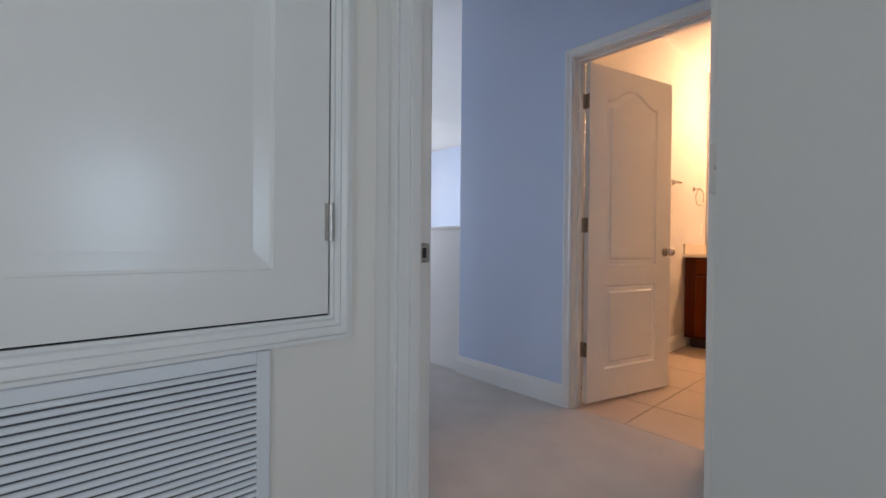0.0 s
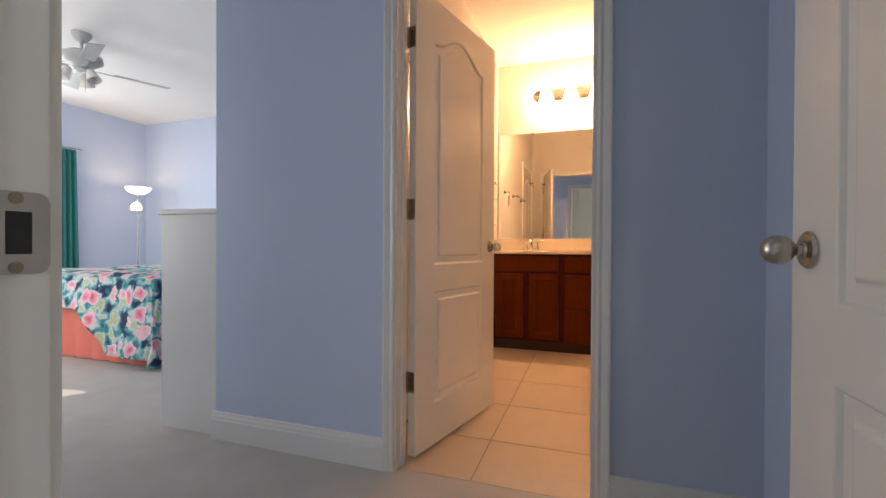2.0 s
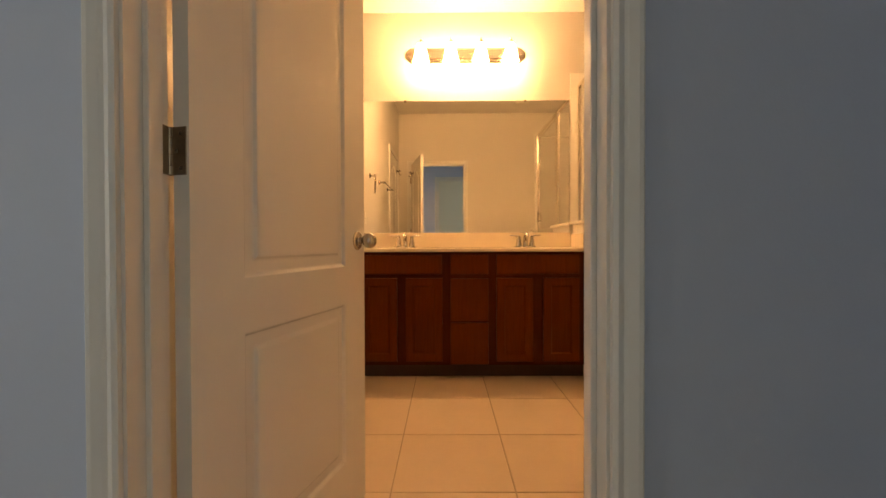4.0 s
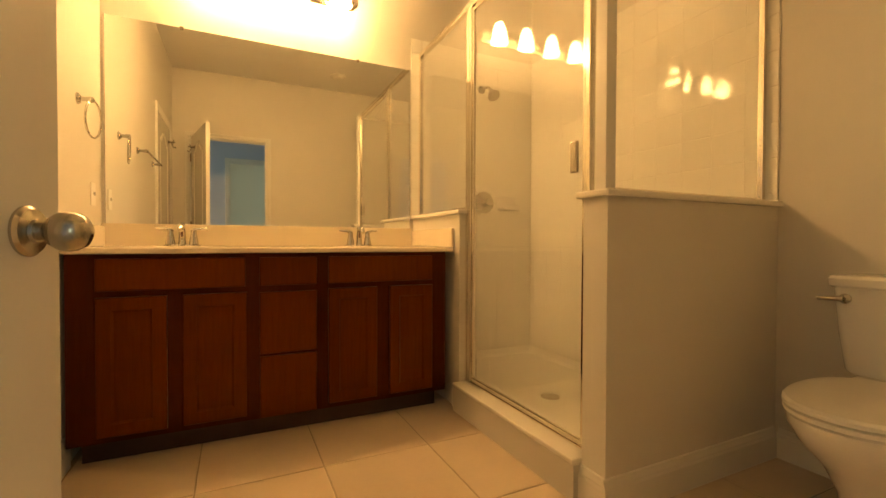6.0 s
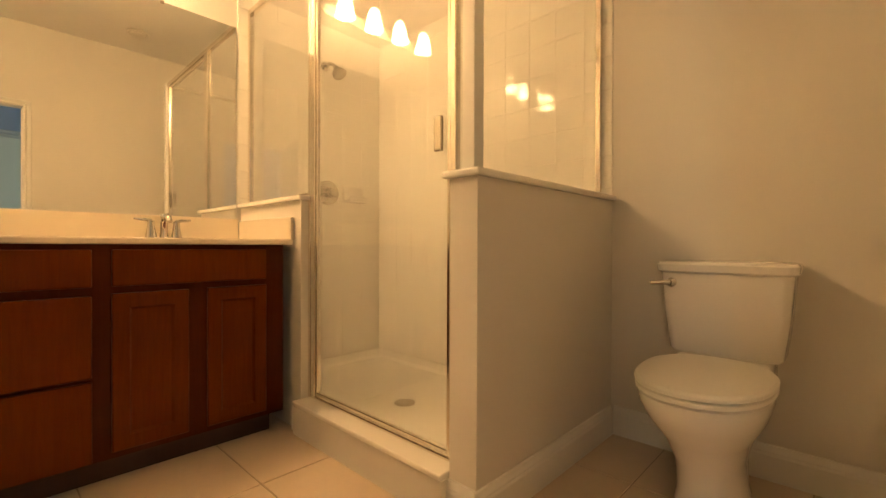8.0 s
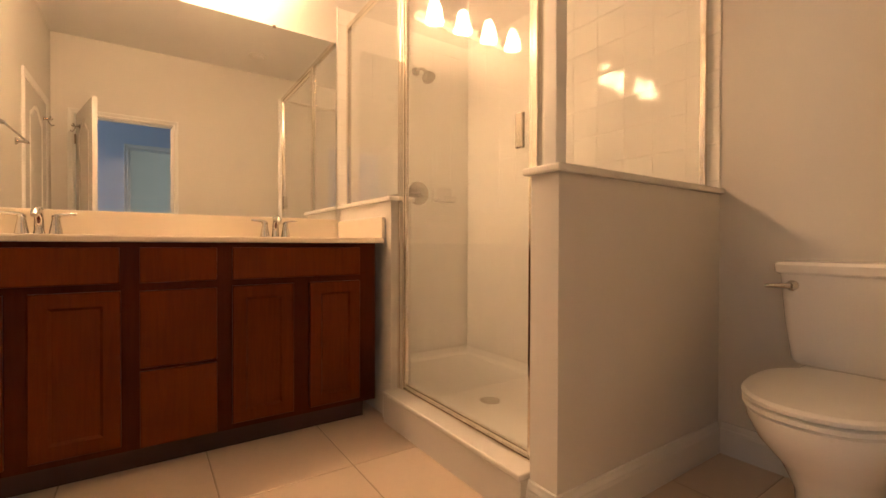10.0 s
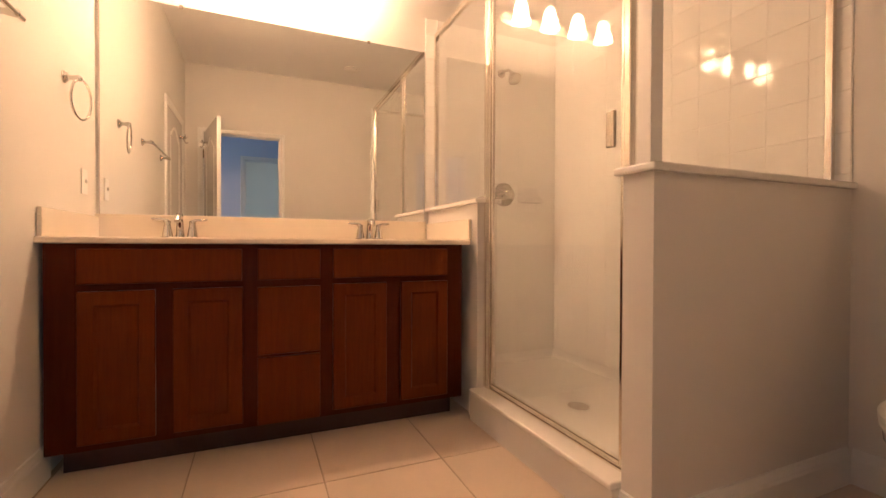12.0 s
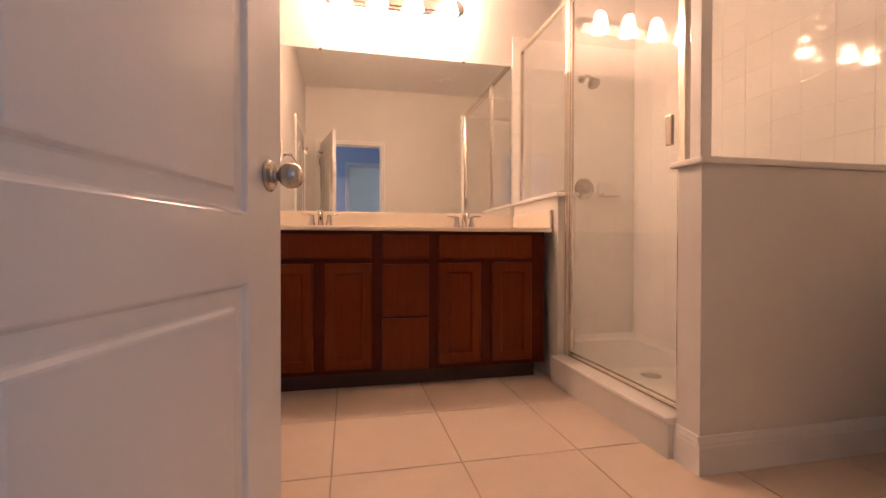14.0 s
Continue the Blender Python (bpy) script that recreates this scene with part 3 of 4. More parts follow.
for hz in (0.330, 1.103, 1.868):
    hinge(bath_door, -0.003, 0.042, hz, (-0.0025, -0.0005, 0.004, 0.038), None, BRONZE)
    part("jamb_leaf", B(WALL - 0.036, WALL + 0.002, DOOR_A - 0.0025, DOOR_A - 0.0004, hz + 0.015 - 0.046, hz + 0.015 + 0.046, bevel=0.0006, seg=1), BRONZE, jamb_bath, "dark worn hinge leaf")

# first door: swung flat towards the hall side wall
fm = Matrix.Translation((-1.428, -1.212, 0.015)) @ Matrix.Rotation(radians(1.6), 4, "Z") @ Matrix.Translation((0, -0.036, 0))
first_door = make_door("door_first", "white two-panel moulded door standing wide open beside the blue wall", 0.745, DOOR_H, fm)
for hz in (0.330, 1.120, 1.868):
    hinge(first_door, -0.006, -0.006, hz, (-0.0025, -0.0005, -0.002, 0.034), (-0.0075, -0.0055, -0.012, 0.010), PALE_HINGE)

# closet door in the towel wall, closed
cm = Matrix.Translation((0.375, LEFT - 0.008, 0.015))
closet_door = make_door("door_closet", "white two-panel moulded closet door, closed", 0.79, DOOR_H - 0.005, cm)


# ---- access door, its trim and the return grille ----
ac_door = thing("access_door", "white painted access door with a sunk panel", "cabinet door", Matrix.Translation((0, AC, 0)), kind="structure")
bm = bmesh.new()
ax0, ax1, az0, az1 = -2.78, -1.745, 0.790, 2.20
st = 0.155
box(bm, ax0, ax0 + st, -0.014, -0.002, az0, az1)
box(bm, ax1 - st, ax1, -0.014, -0.002, az0, az1)
box(bm, ax0 + st, ax1 - st, -0.014, -0.002, az0, az0 + 0.130)
box(bm, ax0 + st, ax1 - st, -0.014, -0.002, az1 - 0.14, az1)


def sunk(bm, x0, x1, z0, z1, y):
    rings = []
    for d, h in ((0, 0), (0.003, 0.0035), (0.010, 0.0060), (0.050, 0.0110), (0.056, 0.0112)):
        rings.append([(x0 + d, y + h, z0 + d), (x1 - d, y + h, z0 + d), (x1 - d, y + h, z1 - d), (x0 + d, y + h, z1 - d)])
    loft(bm, rings, cap0=False)


sunk(bm, ax0 + st, ax1 - st, az0 + 0.130, az1 - 0.14, -0.014)
part("panel", bm, DOOR, ac_door)
bm = cyl(bmesh.new(), (ax1 + 0.004, -0.022, 0.997), (ax1 + 0.004, -0.022, 1.108), 0.0068, n=14)
box(bm, ax1 - 0.012, ax1 + 0.018, -0.0165, -0.0142, 0.999, 1.106)
part("hinge", bm, STEEL, ac_door, "steel hinge", True)
bm = bmesh.new()
prof = [(0.006, 0.012), (0.014, 0.016), (0.022, 0.012), (0.034, 0.020), (0.040, 0.014), (0.052, 0.024), (0.060, 0.024), (0.066, 0.016), (0.076, 0.016), (0.078, 0.0005), (0.006, 0.0005)]
rings = []
for sx, sz, bx, bz in ((-1, -1, ax0, az0), (1, -1, ax1, az0), (1, 1, ax1, az1), (-1, 1, ax0, az1)):
    rings.append([Vector((bx + sx * u, -h, bz + sz * u)) for u, h in prof])
vs = loft(bm, rings, False, False)
for i in range(len(prof)):
    j = (i + 1) % len(prof)
    bm.faces.new((vs[3][i], vs[3][j], vs[0][j], vs[0][i]))
frame_ob = part("frame", bm, TRIM, ac_door, "stepped white moulding")
# black sheet behind the door, painted in for the shade of its gap
part("gap", B(ax0 - 0.006, ax1 + 0.006, -0.0018, -0.0006, az0 - 0.006, az1 + 0.006), BLACK, ac_door)

grille = thing("return_air_grille", "white metal return air grille with fixed slanted slats", "vent", Matrix.Translation((0, AC, 0)))
gx0, gx1, gz0, gz1 = -2.80, -1.907, 0.09, 0.711
bm = bmesh.new()
b = 0.034
for q in ((gx0, gx0 + b, gz0, gz1), (gx1 - b, gx1, gz0, gz1), (gx0 + b, gx1 - b, gz0, gz0 + b), (gx0 + b, gx1 - b, gz1 - b, gz1)):
    box(bm, q[0], q[1], -0.012, -0.0006, q[2], q[3], bevel=0.003, seg=1)
part("frame", bm, GRILLE, grille)
# dark sheet on the solid wall, put in for the shade behind the slats
part("backing", B(gx0 + b, gx1 - b, -0.0030, -0.0008, gz0 + b, gz1 - b), GRILLE_SHADE, grille, "dark grey sheet standing in for the shade behind the slats")
bm = bmesh.new()
pitch = 0.0183
sl = [(0.003, 0.0085), (0.0060, 0.0065), (0.0085, 0.0030), (0.0100, -0.0010), (0.0098, -0.0045), (0.0085, -0.0068), (0.0078, -0.0062), (0.0086, -0.0040), (0.0086, -0.0010), (0.0070, 0.0025), (0.0045, 0.0056), (0.0018, 0.0075)]
sl = [(u, v * 0.80) for u, v in sl]
sweep(bm, sl, (gx0 + b, 0, 0), (gx1 - b, 0, 0), (0, -1, 0))
finish(bm)
slat_mesh = bpy.data.meshes.new("slat")
bm.to_mesh(slat_mesh)
bm.free()
slat_mesh.materials.append(GRILLE)
z = gz1 - b - 0.010
while z > gz0 + b + 0.008:
    o = new("slat", slat_mesh)
    o.parent = grille
    o.location = (0, 0, z)
    z -= pitch


# ---- bathroom: vanity ----
VF = 2.296              # face of the cabinet
vanity = thing("vanity_cabinet", "cherry-stained wooden double vanity cabinet with doors and drawers", "vanity", Matrix.Translation((0, 0, 0)))
bm = bmesh.new()
box(bm, VF + 0.022, MIRROR_WALL - 0.002, -1.586, 0.094, 0.105, 0.876)
part("body", bm, FRAME_WOOD, vanity)
part("face_frame", B(VF + 0.004, VF + 0.0215, -1.594, 0.104, 0.100, 0.886), FRAME_WOOD, vanity, "darker cherry-stained face frame")
part("toe_kick", B(VF + 0.075, VF + 0.5, -1.56, 0.07, 0.0, 0.100), DARK, vanity, "dark recessed toe kick")


def front_panel(name, y0, y1, z0, z1, framed):
    """A door or drawer front, y0 > y1; framed ones carry a sunk flat panel."""
    t = 0.019
    bm = bmesh.new()
    if not framed:
        box(bm, VF + 0.003 - t, VF + 0.003, y1, y0, z0, z1, bevel=0.005, seg=2)
        part(name, bm, WOOD, vanity)
        return
    st = 0.052
    x = VF + 0.003 - t
    rings = []
    for d, h in ((0, t), (0, 0.004), (0.004, 0), (st, 0), (st + 0.004, 0.004), (st + 0.010, 0.009), (st + 0.013, 0.009)):
        rings.append([(x + h, y1 + d, z0 + d), (x + h, y0 - d, z0 + d), (x + h, y0 - d, z1 - d), (x + h, y1 + d, z1 - d)])
    loft(bm, rings)
    part(name, bm, WOOD, vanity)


front_panel("false_front", 0.003, -0.558, 0.731, 0.866, False)
front_panel("false_front", -0.936, -1.505, 0.731, 0.866, False)
front_panel("drawer_front", -0.618, -0.879, 0.731, 0.866, False)
front_panel("drawer_front", -0.618, -0.879, 0.408, 0.701, False)
front_panel("drawer_front", -0.618, -0.879, 0.106, 0.396, False)
for y0, y1 in ((0.003, -0.247), (-0.306, -0.561), (-0.936, -1.188), (-1.258, -1.506)):
    front_panel("cabinet_door", y0, y1, 0.126, 0.705, True)

# worktop with two oval basins
top = thing("countertop", "cream cultured marble vanity top with two oval basins and upstands", "countertop")
SINKS = (-0.255, -1.235)
bm = bmesh.new()
x0, x1, y0, y1 = VF - 0.024, MIRROR_WALL - 0.001, -1.628, LEFT - 0.001
ZT = 0.912
outer = [bm.verts.new(p) for p in ((x0 + 0.008, y0, ZT), (x1, y0, ZT), (x1, y1, ZT), (x0 + 0.008, y1, ZT))]
edges = [bm.edges.new((outer[i], outer[(i + 1) % 4])) for i in range(4)]
NB = 32
for sy in SINKS:
    ring = [bm.verts.new((2.60 + 0.165 * math.cos(2 * math.pi * i / NB), sy + 0.225 * math.sin(2 * math.pi * i / NB), ZT)) for i in range(NB)]
    edges += [bm.edges.new((ring[i], ring[(i + 1) % NB])) for i in range(NB)]
bmesh.ops.triangle_fill(bm, edges=edges, use_beauty=True)
nose = [(0.008, 0.0), (0.0025, -0.002), (0.0, -0.008), (0.0, -0.022), (0.004, -0.026), (0.05, -0.026)]
r0 = [bm.verts.new((x0 + u, y0, ZT + v)) for u, v in nose]
r1 = [bm.verts.new((x0 + u, y1, ZT + v)) for u, v in nose]
for i in range(len(nose) - 1):
    bm.faces.new((r0[i], r0[i + 1], r1[i + 1], r1[i]))
bm.faces.new([bm.verts.new(p) for p in ((x0 + 0.008, y0, ZT), (x1, y0, ZT), (x1, y0, ZT - 0.026), (x0 + 0.004, y0, ZT - 0.026))])
part("slab", bm, MARBLE, top)
for sy in SINKS:
    bm = bmesh.new()
    rings = []
    for s, d in ((1.0, 0), (0.97, -0.004), (0.93, -0.02), (0.84, -0.07), (0.62, -0.115), (0.3, -0.135), (0.09, -0.139)):
        rings.append([(2.60 + 0.165 * s * math.cos(2 * math.pi * i / NB), sy + 0.225 * s * math.sin(2 * math.pi * i / NB), ZT + d) for i in range(NB)])
    loft(bm, rings, cap0=False)
    part("basin", bm, MARBLE, top, "oval cream basin", True)
    bm = bmesh.new()
    lathe(bm, [(0.021, ZT - 0.138), (0.021, ZT - 0.135), (0.012, ZT - 0.134)], Matrix.Translation((2.60, sy, 0)), 18)
    part("drain", bm, CHROME, top, smooth=True)
part("backsplash", B(MIRROR_WALL - 0.020, MIRROR_WALL - 0.001, -1.627, LEFT - 0.001, ZT + 0.0005, 1.034, bevel=0.004), MARBLE, top)
part("side_splash", B(VF - 0.005, MIRROR_WALL - 0.021, LEFT - 0.018, LEFT - 0.001, ZT + 0.0005, 1.020, bevel=0.004), MARBLE, top)
part("side_splash", B(VF - 0.005, MIRROR_WALL - 0.021, -1.645, -1.627, ZT + 0.0005, 1.020, bevel=0.004), MARBLE, top)

mirror = thing("wall_mirror", "large frameless mirror above the vanity", "mirror")
mirror_glass = part("glass", B(-0.006, -0.001, -1.718, 0.0, 1.035, 2.134), MIRROR, mirror)
mirror_glass.matrix_basis = Matrix.Translation((MIRROR_WALL, 0.101, 0)) @ Matrix.Rotation(radians(-0.15), 4, "Z")
part("edge_strip", B(MIRROR_WALL - 0.007, MIRROR_WALL - 0.0005, 0.101, 0.105, 1.035, 2.134), NICKEL, mirror)
for y in (-0.25, -1.25):
    part("clip", B(MIRROR_WALL - 0.010, MIRROR_WALL - 0.0062, y - 0.009, y + 0.009, 2.122, 2.142, bevel=0.001), NICKEL, mirror)


def faucet(y):
    f = thing("faucet", "polished chrome centreset faucet with two lever handles", "faucet", Matrix.Translation((2.835, y, ZT)), "vanity faucets")
    bm = bmesh.new()
    lathe(bm, [(0.030, 0.0005), (0.030, 0.006), (0.027, 0.010), (0.0, 0.011)], Matrix.Diagonal((1, 3.0, 1, 1)), 28)
    part("base_plate", bm, CHROME, f, smooth=True)
    bm = bmesh.new()
    tube(bm, [(0, 0, 0.008), (0, 0, 0.03), (-0.004, 0, 0.080), (-0.022, 0, 0.105), (-0.052, 0, 0.112), (-0.083, 0, 0.102), (-0.097, 0, 0.084)],
         [0.021, 0.018, 0.0165, 0.016, 0.015, 0.014, 0.013], 16)
    lathe(bm, [(0.010, 0.096), (0.014, 0.108), (0.015, 0.118), (0.010, 0.127), (0.0, 0.129)], Matrix.Translation((0.0, 0, 0)), 16)
    part("spout", bm, CHROME, f, smooth=True)
    for s in (-1, 1):
        bm = bmesh.new()
        lathe(bm, [(0.025, 0.0095), (0.024, 0.020), (0.019, 0.048), (0.0145, 0.074), (0.016, 0.082), (0.015, 0.090), (0.0, 0.094)], Matrix.Translation((0, s * 0.055, 0)), 20)
        hb = part("handle", bm, CHROME, f, smooth=True)
        bm = bmesh.new()
        tube(bm, [(0, s * 0.050, 0.090), (0.003, s * 0.078, 0.094), (0.007, s * 0.105, 0.096), (0.010, s * 0.124, 0.099)], [0.0072, 0.0080, 0.0068, 0.0055], 12)
        part("lever", bm, CHROME, hb, smooth=True)
    return f


for sy in SINKS:
    faucet(sy)

# light bar with four bell shades
bar = thing("vanity_light", "four-lamp brushed nickel vanity light with lit frosted bell shades", "wall light", Matrix.Translation((MIRROR_WALL, -0.752, 2.510)))
bm = bmesh.new()


def plate_ring(hw, hh, cut, x):
    return [(x, -hw + cut, -hh), (x, hw - cut, -hh), (x, hw, -hh + cut), (x, hw, hh - cut), (x, hw - cut, hh), (x, -hw + cut, hh), (x, -hw, hh - cut), (x, -hw, -hh + cut)]


loft(bm, [plate_ring(0.500, 0.062, 0.040, -0.0006), plate_ring(0.500, 0.062, 0.040, -0.008), plate_ring(0.490, 0.052, 0.036, -0.014), plate_ring(0.475, 0.037, 0.030, -0.016), plate_ring(0.468, 0.030, 0.027, -0.024)])
part("back_plate", bm, NICKEL, bar)
for i in range(4):
    y = (1.5 - i) * 0.242
    bm = bmesh.new()
    tube(bm, [(-0.022, y, 0.015), (-0.062, y, 0.030), (-0.105, y, 0.052), (-0.122, y, 0.064)], 0.007, 12)
    lathe(bm, [(0.014, 0.046), (0.021, 0.050), (0.018, 0.066), (0.008, 0.073), (0.006, 0.083), (0.009, 0.089), (0.005, 0.097), (0.0, 0.100)], Matrix.Translation((-0.122, y, 0)), 16)
    part("arm", bm, NICKEL, bar, smooth=True)
    bm = bmesh.new()
    prof = [(0.020, 0.050), (0.030, 0.040), (0.041, 0.012), (0.049, -0.025), (0.055, -0.062), (0.065, -0.096), (0.066, -0.099), (0.062, -0.097), (0.052, -0.062), (0.046, -0.025), (0.038, 0.010), (0.027, 0.036), (0.018, 0.046)]
    lathe(bm, prof, Matrix.Translation((-0.122, y, 0)), 28, cap0=False, cap1=False)
    shade = part("shade", bm, SHADE, bar, "lit frosted glass bell shade", True)
    bm = bmesh.new()
    lathe(bm, [(0.012, 0.030), (0.014, 0.005), (0.026, -0.025), (0.028, -0.045), (0.022, -0.062), (0.008, -0.070)], Matrix.Translation((-0.122, y, 0)), 18)
    part("bulb", bm, BULB, shade, "lit bulb", True)

# towel ring, towel bar, switch, outlet
ring = thing("towel_ring", "chrome towel ring on a round post", "towel ring", Matrix.Translation((2.545, LEFT, 1.576)))


def post(parent, x, z, reach, name="post"):
    bm = bmesh.new()
    lathe(bm, [(0.026, 0.0005), (0.026, 0.005), (0.021, 0.008), (0.019, 0.013), (0.011, 0.017), (0.009, 0.030), (0.012, reach - 0.012), (0.014, reach), (0.010, reach + 0.010), (0.0, reach + 0.013)],
          Matrix.Translation((x, 0, z)) @ Matrix.Rotation(radians(90), 4, "X"), 24)
    return part(name, bm, CHROME, parent, smooth=True)


post(ring, 0, 0, 0.052)
bm = torus(bmesh.new(), (0.012, -0.056, -0.085), (0.12, 1, 0.05), 0.082, 0.0048, 48, 10)
part("ring", bm, CHROME, ring, smooth=True)
rail = thing("towel_bar", "chrome towel bar on two round posts", "towel bar", Matrix.Translation((1.70, LEFT, 1.588)))
for x in (-0.305, 0.305):
    post(rail, x, 0, 0.060)
part("bar", cyl(bmesh.new(), (-0.345, -0.062, 0), (0.345, -0.062, 0), 0.008, n=18), CHROME, rail, smooth=True)


def wall_plate(name, label, category, m, toggle):
    """A plate on a wall, local y out of the wall towards -y."""
    p = thing(name, label, category, m)
    part("plate", B(-0.036, 0.036, -0.006, -0.0006, -0.058, 0.058, bevel=0.003), PLASTIC, p)
    if toggle:
        part("toggle", B(-0.005, 0.005, -0.016, -0.006, -0.006, 0.012, bevel=0.002), PLASTIC, p)
    else:
        for z in (-0.021, 0.021):
            part("socket", B(-0.016, 0.016, -0.0085, -0.006, z - 0.013, z + 0.013, bevel=0.004), PLASTIC, p)
    return p


wall_plate("light_switch", "white plastic light switch beside the mirror", "light switch", Matrix.Translation((2.765, LEFT, 1.170)), True)
vent = thing("ceiling_vent", "round white plastic ceiling vent with a shallow dome", "vent", Matrix.Translation((0.63, -1.60, CEIL)))
bm = bmesh.new()
lathe(bm, [(0.090, -0.0006), (0.092, -0.008), (0.086, -0.014), (0.072, -0.015), (0.068, -0.010)], None, 36)
part("rim", bm, PLASTIC, vent, smooth=True)
bm = bmesh.new()
lathe(bm, [(0.060, -0.012), (0.062, -0.020), (0.050, -0.028), (0.025, -0.033), (0.0, -0.034)], None, 32)
part("dome", bm, PLASTIC, vent, smooth=True)

# robe hook on the inner side of the bathroom door
hook = thing("robe_hook", "chrome double robe hook on the door", "hook", dm @ Matrix.Translation((0.22, 0.0355, 1.945)))
bm = bmesh.new()
lathe(bm, [(0.020, 0.0005), (0.020, 0.004), (0.013, 0.008), (0.009, 0.030)], Matrix.Rotation(radians(-90), 4, "X"), 20)
part("plate", bm, CHROME, hook, smooth=True)
bm = bmesh.new()
tube(bm, [(-0.045, 0.055, 0.012), (-0.02, 0.045, -0.002), (0, 0.030, -0.004), (0.02, 0.045, -0.002), (0.045, 0.055, 0.012)], 0.006, 12)
tube(bm, [(0, 0.028, 0), (0, 0.040, -0.035), (0, 0.055, -0.055), (0, 0.072, -0.048)], 0.006, 12)
part("prong", bm, CHROME, hook, smooth=True)

copy_thing(hook, Matrix.Translation((0.50, LEFT - 0.0075, 1.96)) @ Matrix.Rotation(radians(180), 4, "Z"))["label"] = "chrome double robe hook on the closet door"


# ---- shower ----
CAP_Z = 1.122
bm = B(1.163, END_X, BACK, PONY, 0, CAP_Z - 0.024)
structure("half_wall_shower_end", bm, CREAM, "off-white painted half wall of the shower", "half wall")
bm = B(SIDE_X, MIRROR_WALL, PONY - 0.115, PONY, 0, CAP_Z - 0.024)
structure("half_wall_shower_vanity", bm, CREAM, "off-white painted half wall between vanity and shower", "half wall")
for nm, q in (("sill_end", (1.142, END_X + 0.021, BACK, PONY + 0.022)), ("sill_vanity", (SIDE_X - 0.021, MIRROR_WALL, PONY - 0.13, PONY + 0.022))):
    bm = B(*q, CAP_Z - 0.024, CAP_Z, bevel=0.007, seg=3)
    structure(nm, bm, SILL, "white marble cap on the half wall", "sill")
bm = B(END_X, SIDE_X, PONY - 0.115, PONY + 0.038, 0, 0.135)
structure("shower_curb_base", bm, CREAM, "painted base of the shower curb", "curb")
bm = B(END_X, SIDE_X, PONY - 0.125, PONY + 0.046, 0.135, 0.157, bevel=0.006, seg=3)
structure("shower_curb", bm, SILL, "white marble shower curb", "curb")
pan = thing("shower_pan", "white acrylic shower pan with a round drain", "shower pan")
bm = bmesh.new()
px0, px1, py0, py1 = 1.287, MIRROR_WALL - 0.014, BACK + 0.014, PONY - 0.127
rings = []
for d, z in ((0, 0.0), (0, 0.115), (0.012, 0.120), (0.03, 0.085), (0.05, 0.070)):
    rings.append([(px0 + d, py0 + d, z), (px1 - d, py0 + d, z), (px1 - d, py1 - d, z), (px0 + d, py1 - d, z)])
vs = loft(bm, rings, True, False)
cv = bm.verts.new((2.043, -2.138, 0.055))
for i in range(4):
    bm.faces.new((vs[-1][i], vs[-1][(i + 1) % 4], cv))
part("tray", bm, ACRYLIC, pan)
bm = bmesh.new()
lathe(bm, [(0.055, 0.0), (0.055, 0.003), (0.045, 0.006), (0.0, 0.006)], Matrix.Translation((2.043, -2.138, 0.0555)), 28)
part("drain", bm, NICKEL, pan, "round metal drain", True)

GY = PONY - 0.050       # plane of the glass front
GX = 1.222              # plane of the glass return
GT = 2.232              # top of the enclosure


def pane(name, parent, *q, mat=GLASS):
    o = part(name, B(*q), mat, parent, "glass pane with a faint film")
    o.visible_shadow = False
    return o


def bar_box(parent, *q, name="frame_bar"):
    return part(name, B(*q, bevel=0.003, seg=2), FRAME, parent)


fixed = thing("shower_screen", "framed clear glass shower screen with chrome bars", "shower screen")
pane("pane", fixed, 2.230, MIRROR_WALL - 0.022, GY - 0.003, GY + 0.003, CAP_Z + 0.012, GT - 0.015)
pane("pane", fixed, GX + 0.0265, 1.289, GY - 0.003, GY + 0.003, CAP_Z + 0.012, GT - 0.015)
pane("pane", fixed, GX - 0.003, GX + 0.003, BACK + 0.030, GY - 0.0245, CAP_Z + 0.012, GT - 0.015, mat=CLEAR_GLASS)
for x0b, x1b, low in ((2.2075, 2.2315, 0.1575), (MIRROR_WALL - 0.034, MIRROR_WALL - 0.012, CAP_Z + 0.0005), (1.287, 1.311, 0.1575)):
    bar_box(fixed, x0b, x1b, GY - 0.014, GY + 0.014, low, GT)
bar_box(fixed, 2.171, 2.2065, GY - 0.014, GY + 0.014, 0.1575, GT)
part("corner_post", B(GX - 0.024, GX + 0.026, GY - 0.024, GY + 0.024, CAP_Z + 0.0005, GT + 0.028, bevel=0.003), TRIM, fixed, "white painted corner post")
bar_box(fixed, GX - 0.013, GX + 0.013, BACK + 0.013, BACK + 0.036, CAP_Z + 0.0005, GT)
bar_box(fixed, GX + 0.0265, MIRROR_WALL - 0.013, GY - 0.0145, GY + 0.0145, GT - 0.001, GT + 0.028, name="header")
bar_box(fixed, GX - 0.0145, GX + 0.0145, BACK + 0.013, GY - 0.0245, GT - 0.001, GT + 0.028, name="header")
bar_box(fixed, 2.2335, MIRROR_WALL - 0.0345, GY - 0.011, GY + 0.011, CAP_Z + 0.0005, CAP_Z + 0.016, name="sill_bar")
bar_box(fixed, GX - 0.011, GX + 0.011, BACK + 0.0365, GY - 0.0245, CAP_Z + 0.0005, CAP_Z + 0.016, name="sill_bar")
bar_box(fixed, 1.312, 2.1705, GY - 0.012, GY + 0.012, 0.1575, 0.170, name="threshold")

sdoor = thing("shower_door", "framed clear glass shower door with a chrome pull", "shower door", Matrix.Translation((0, GY, 0)))
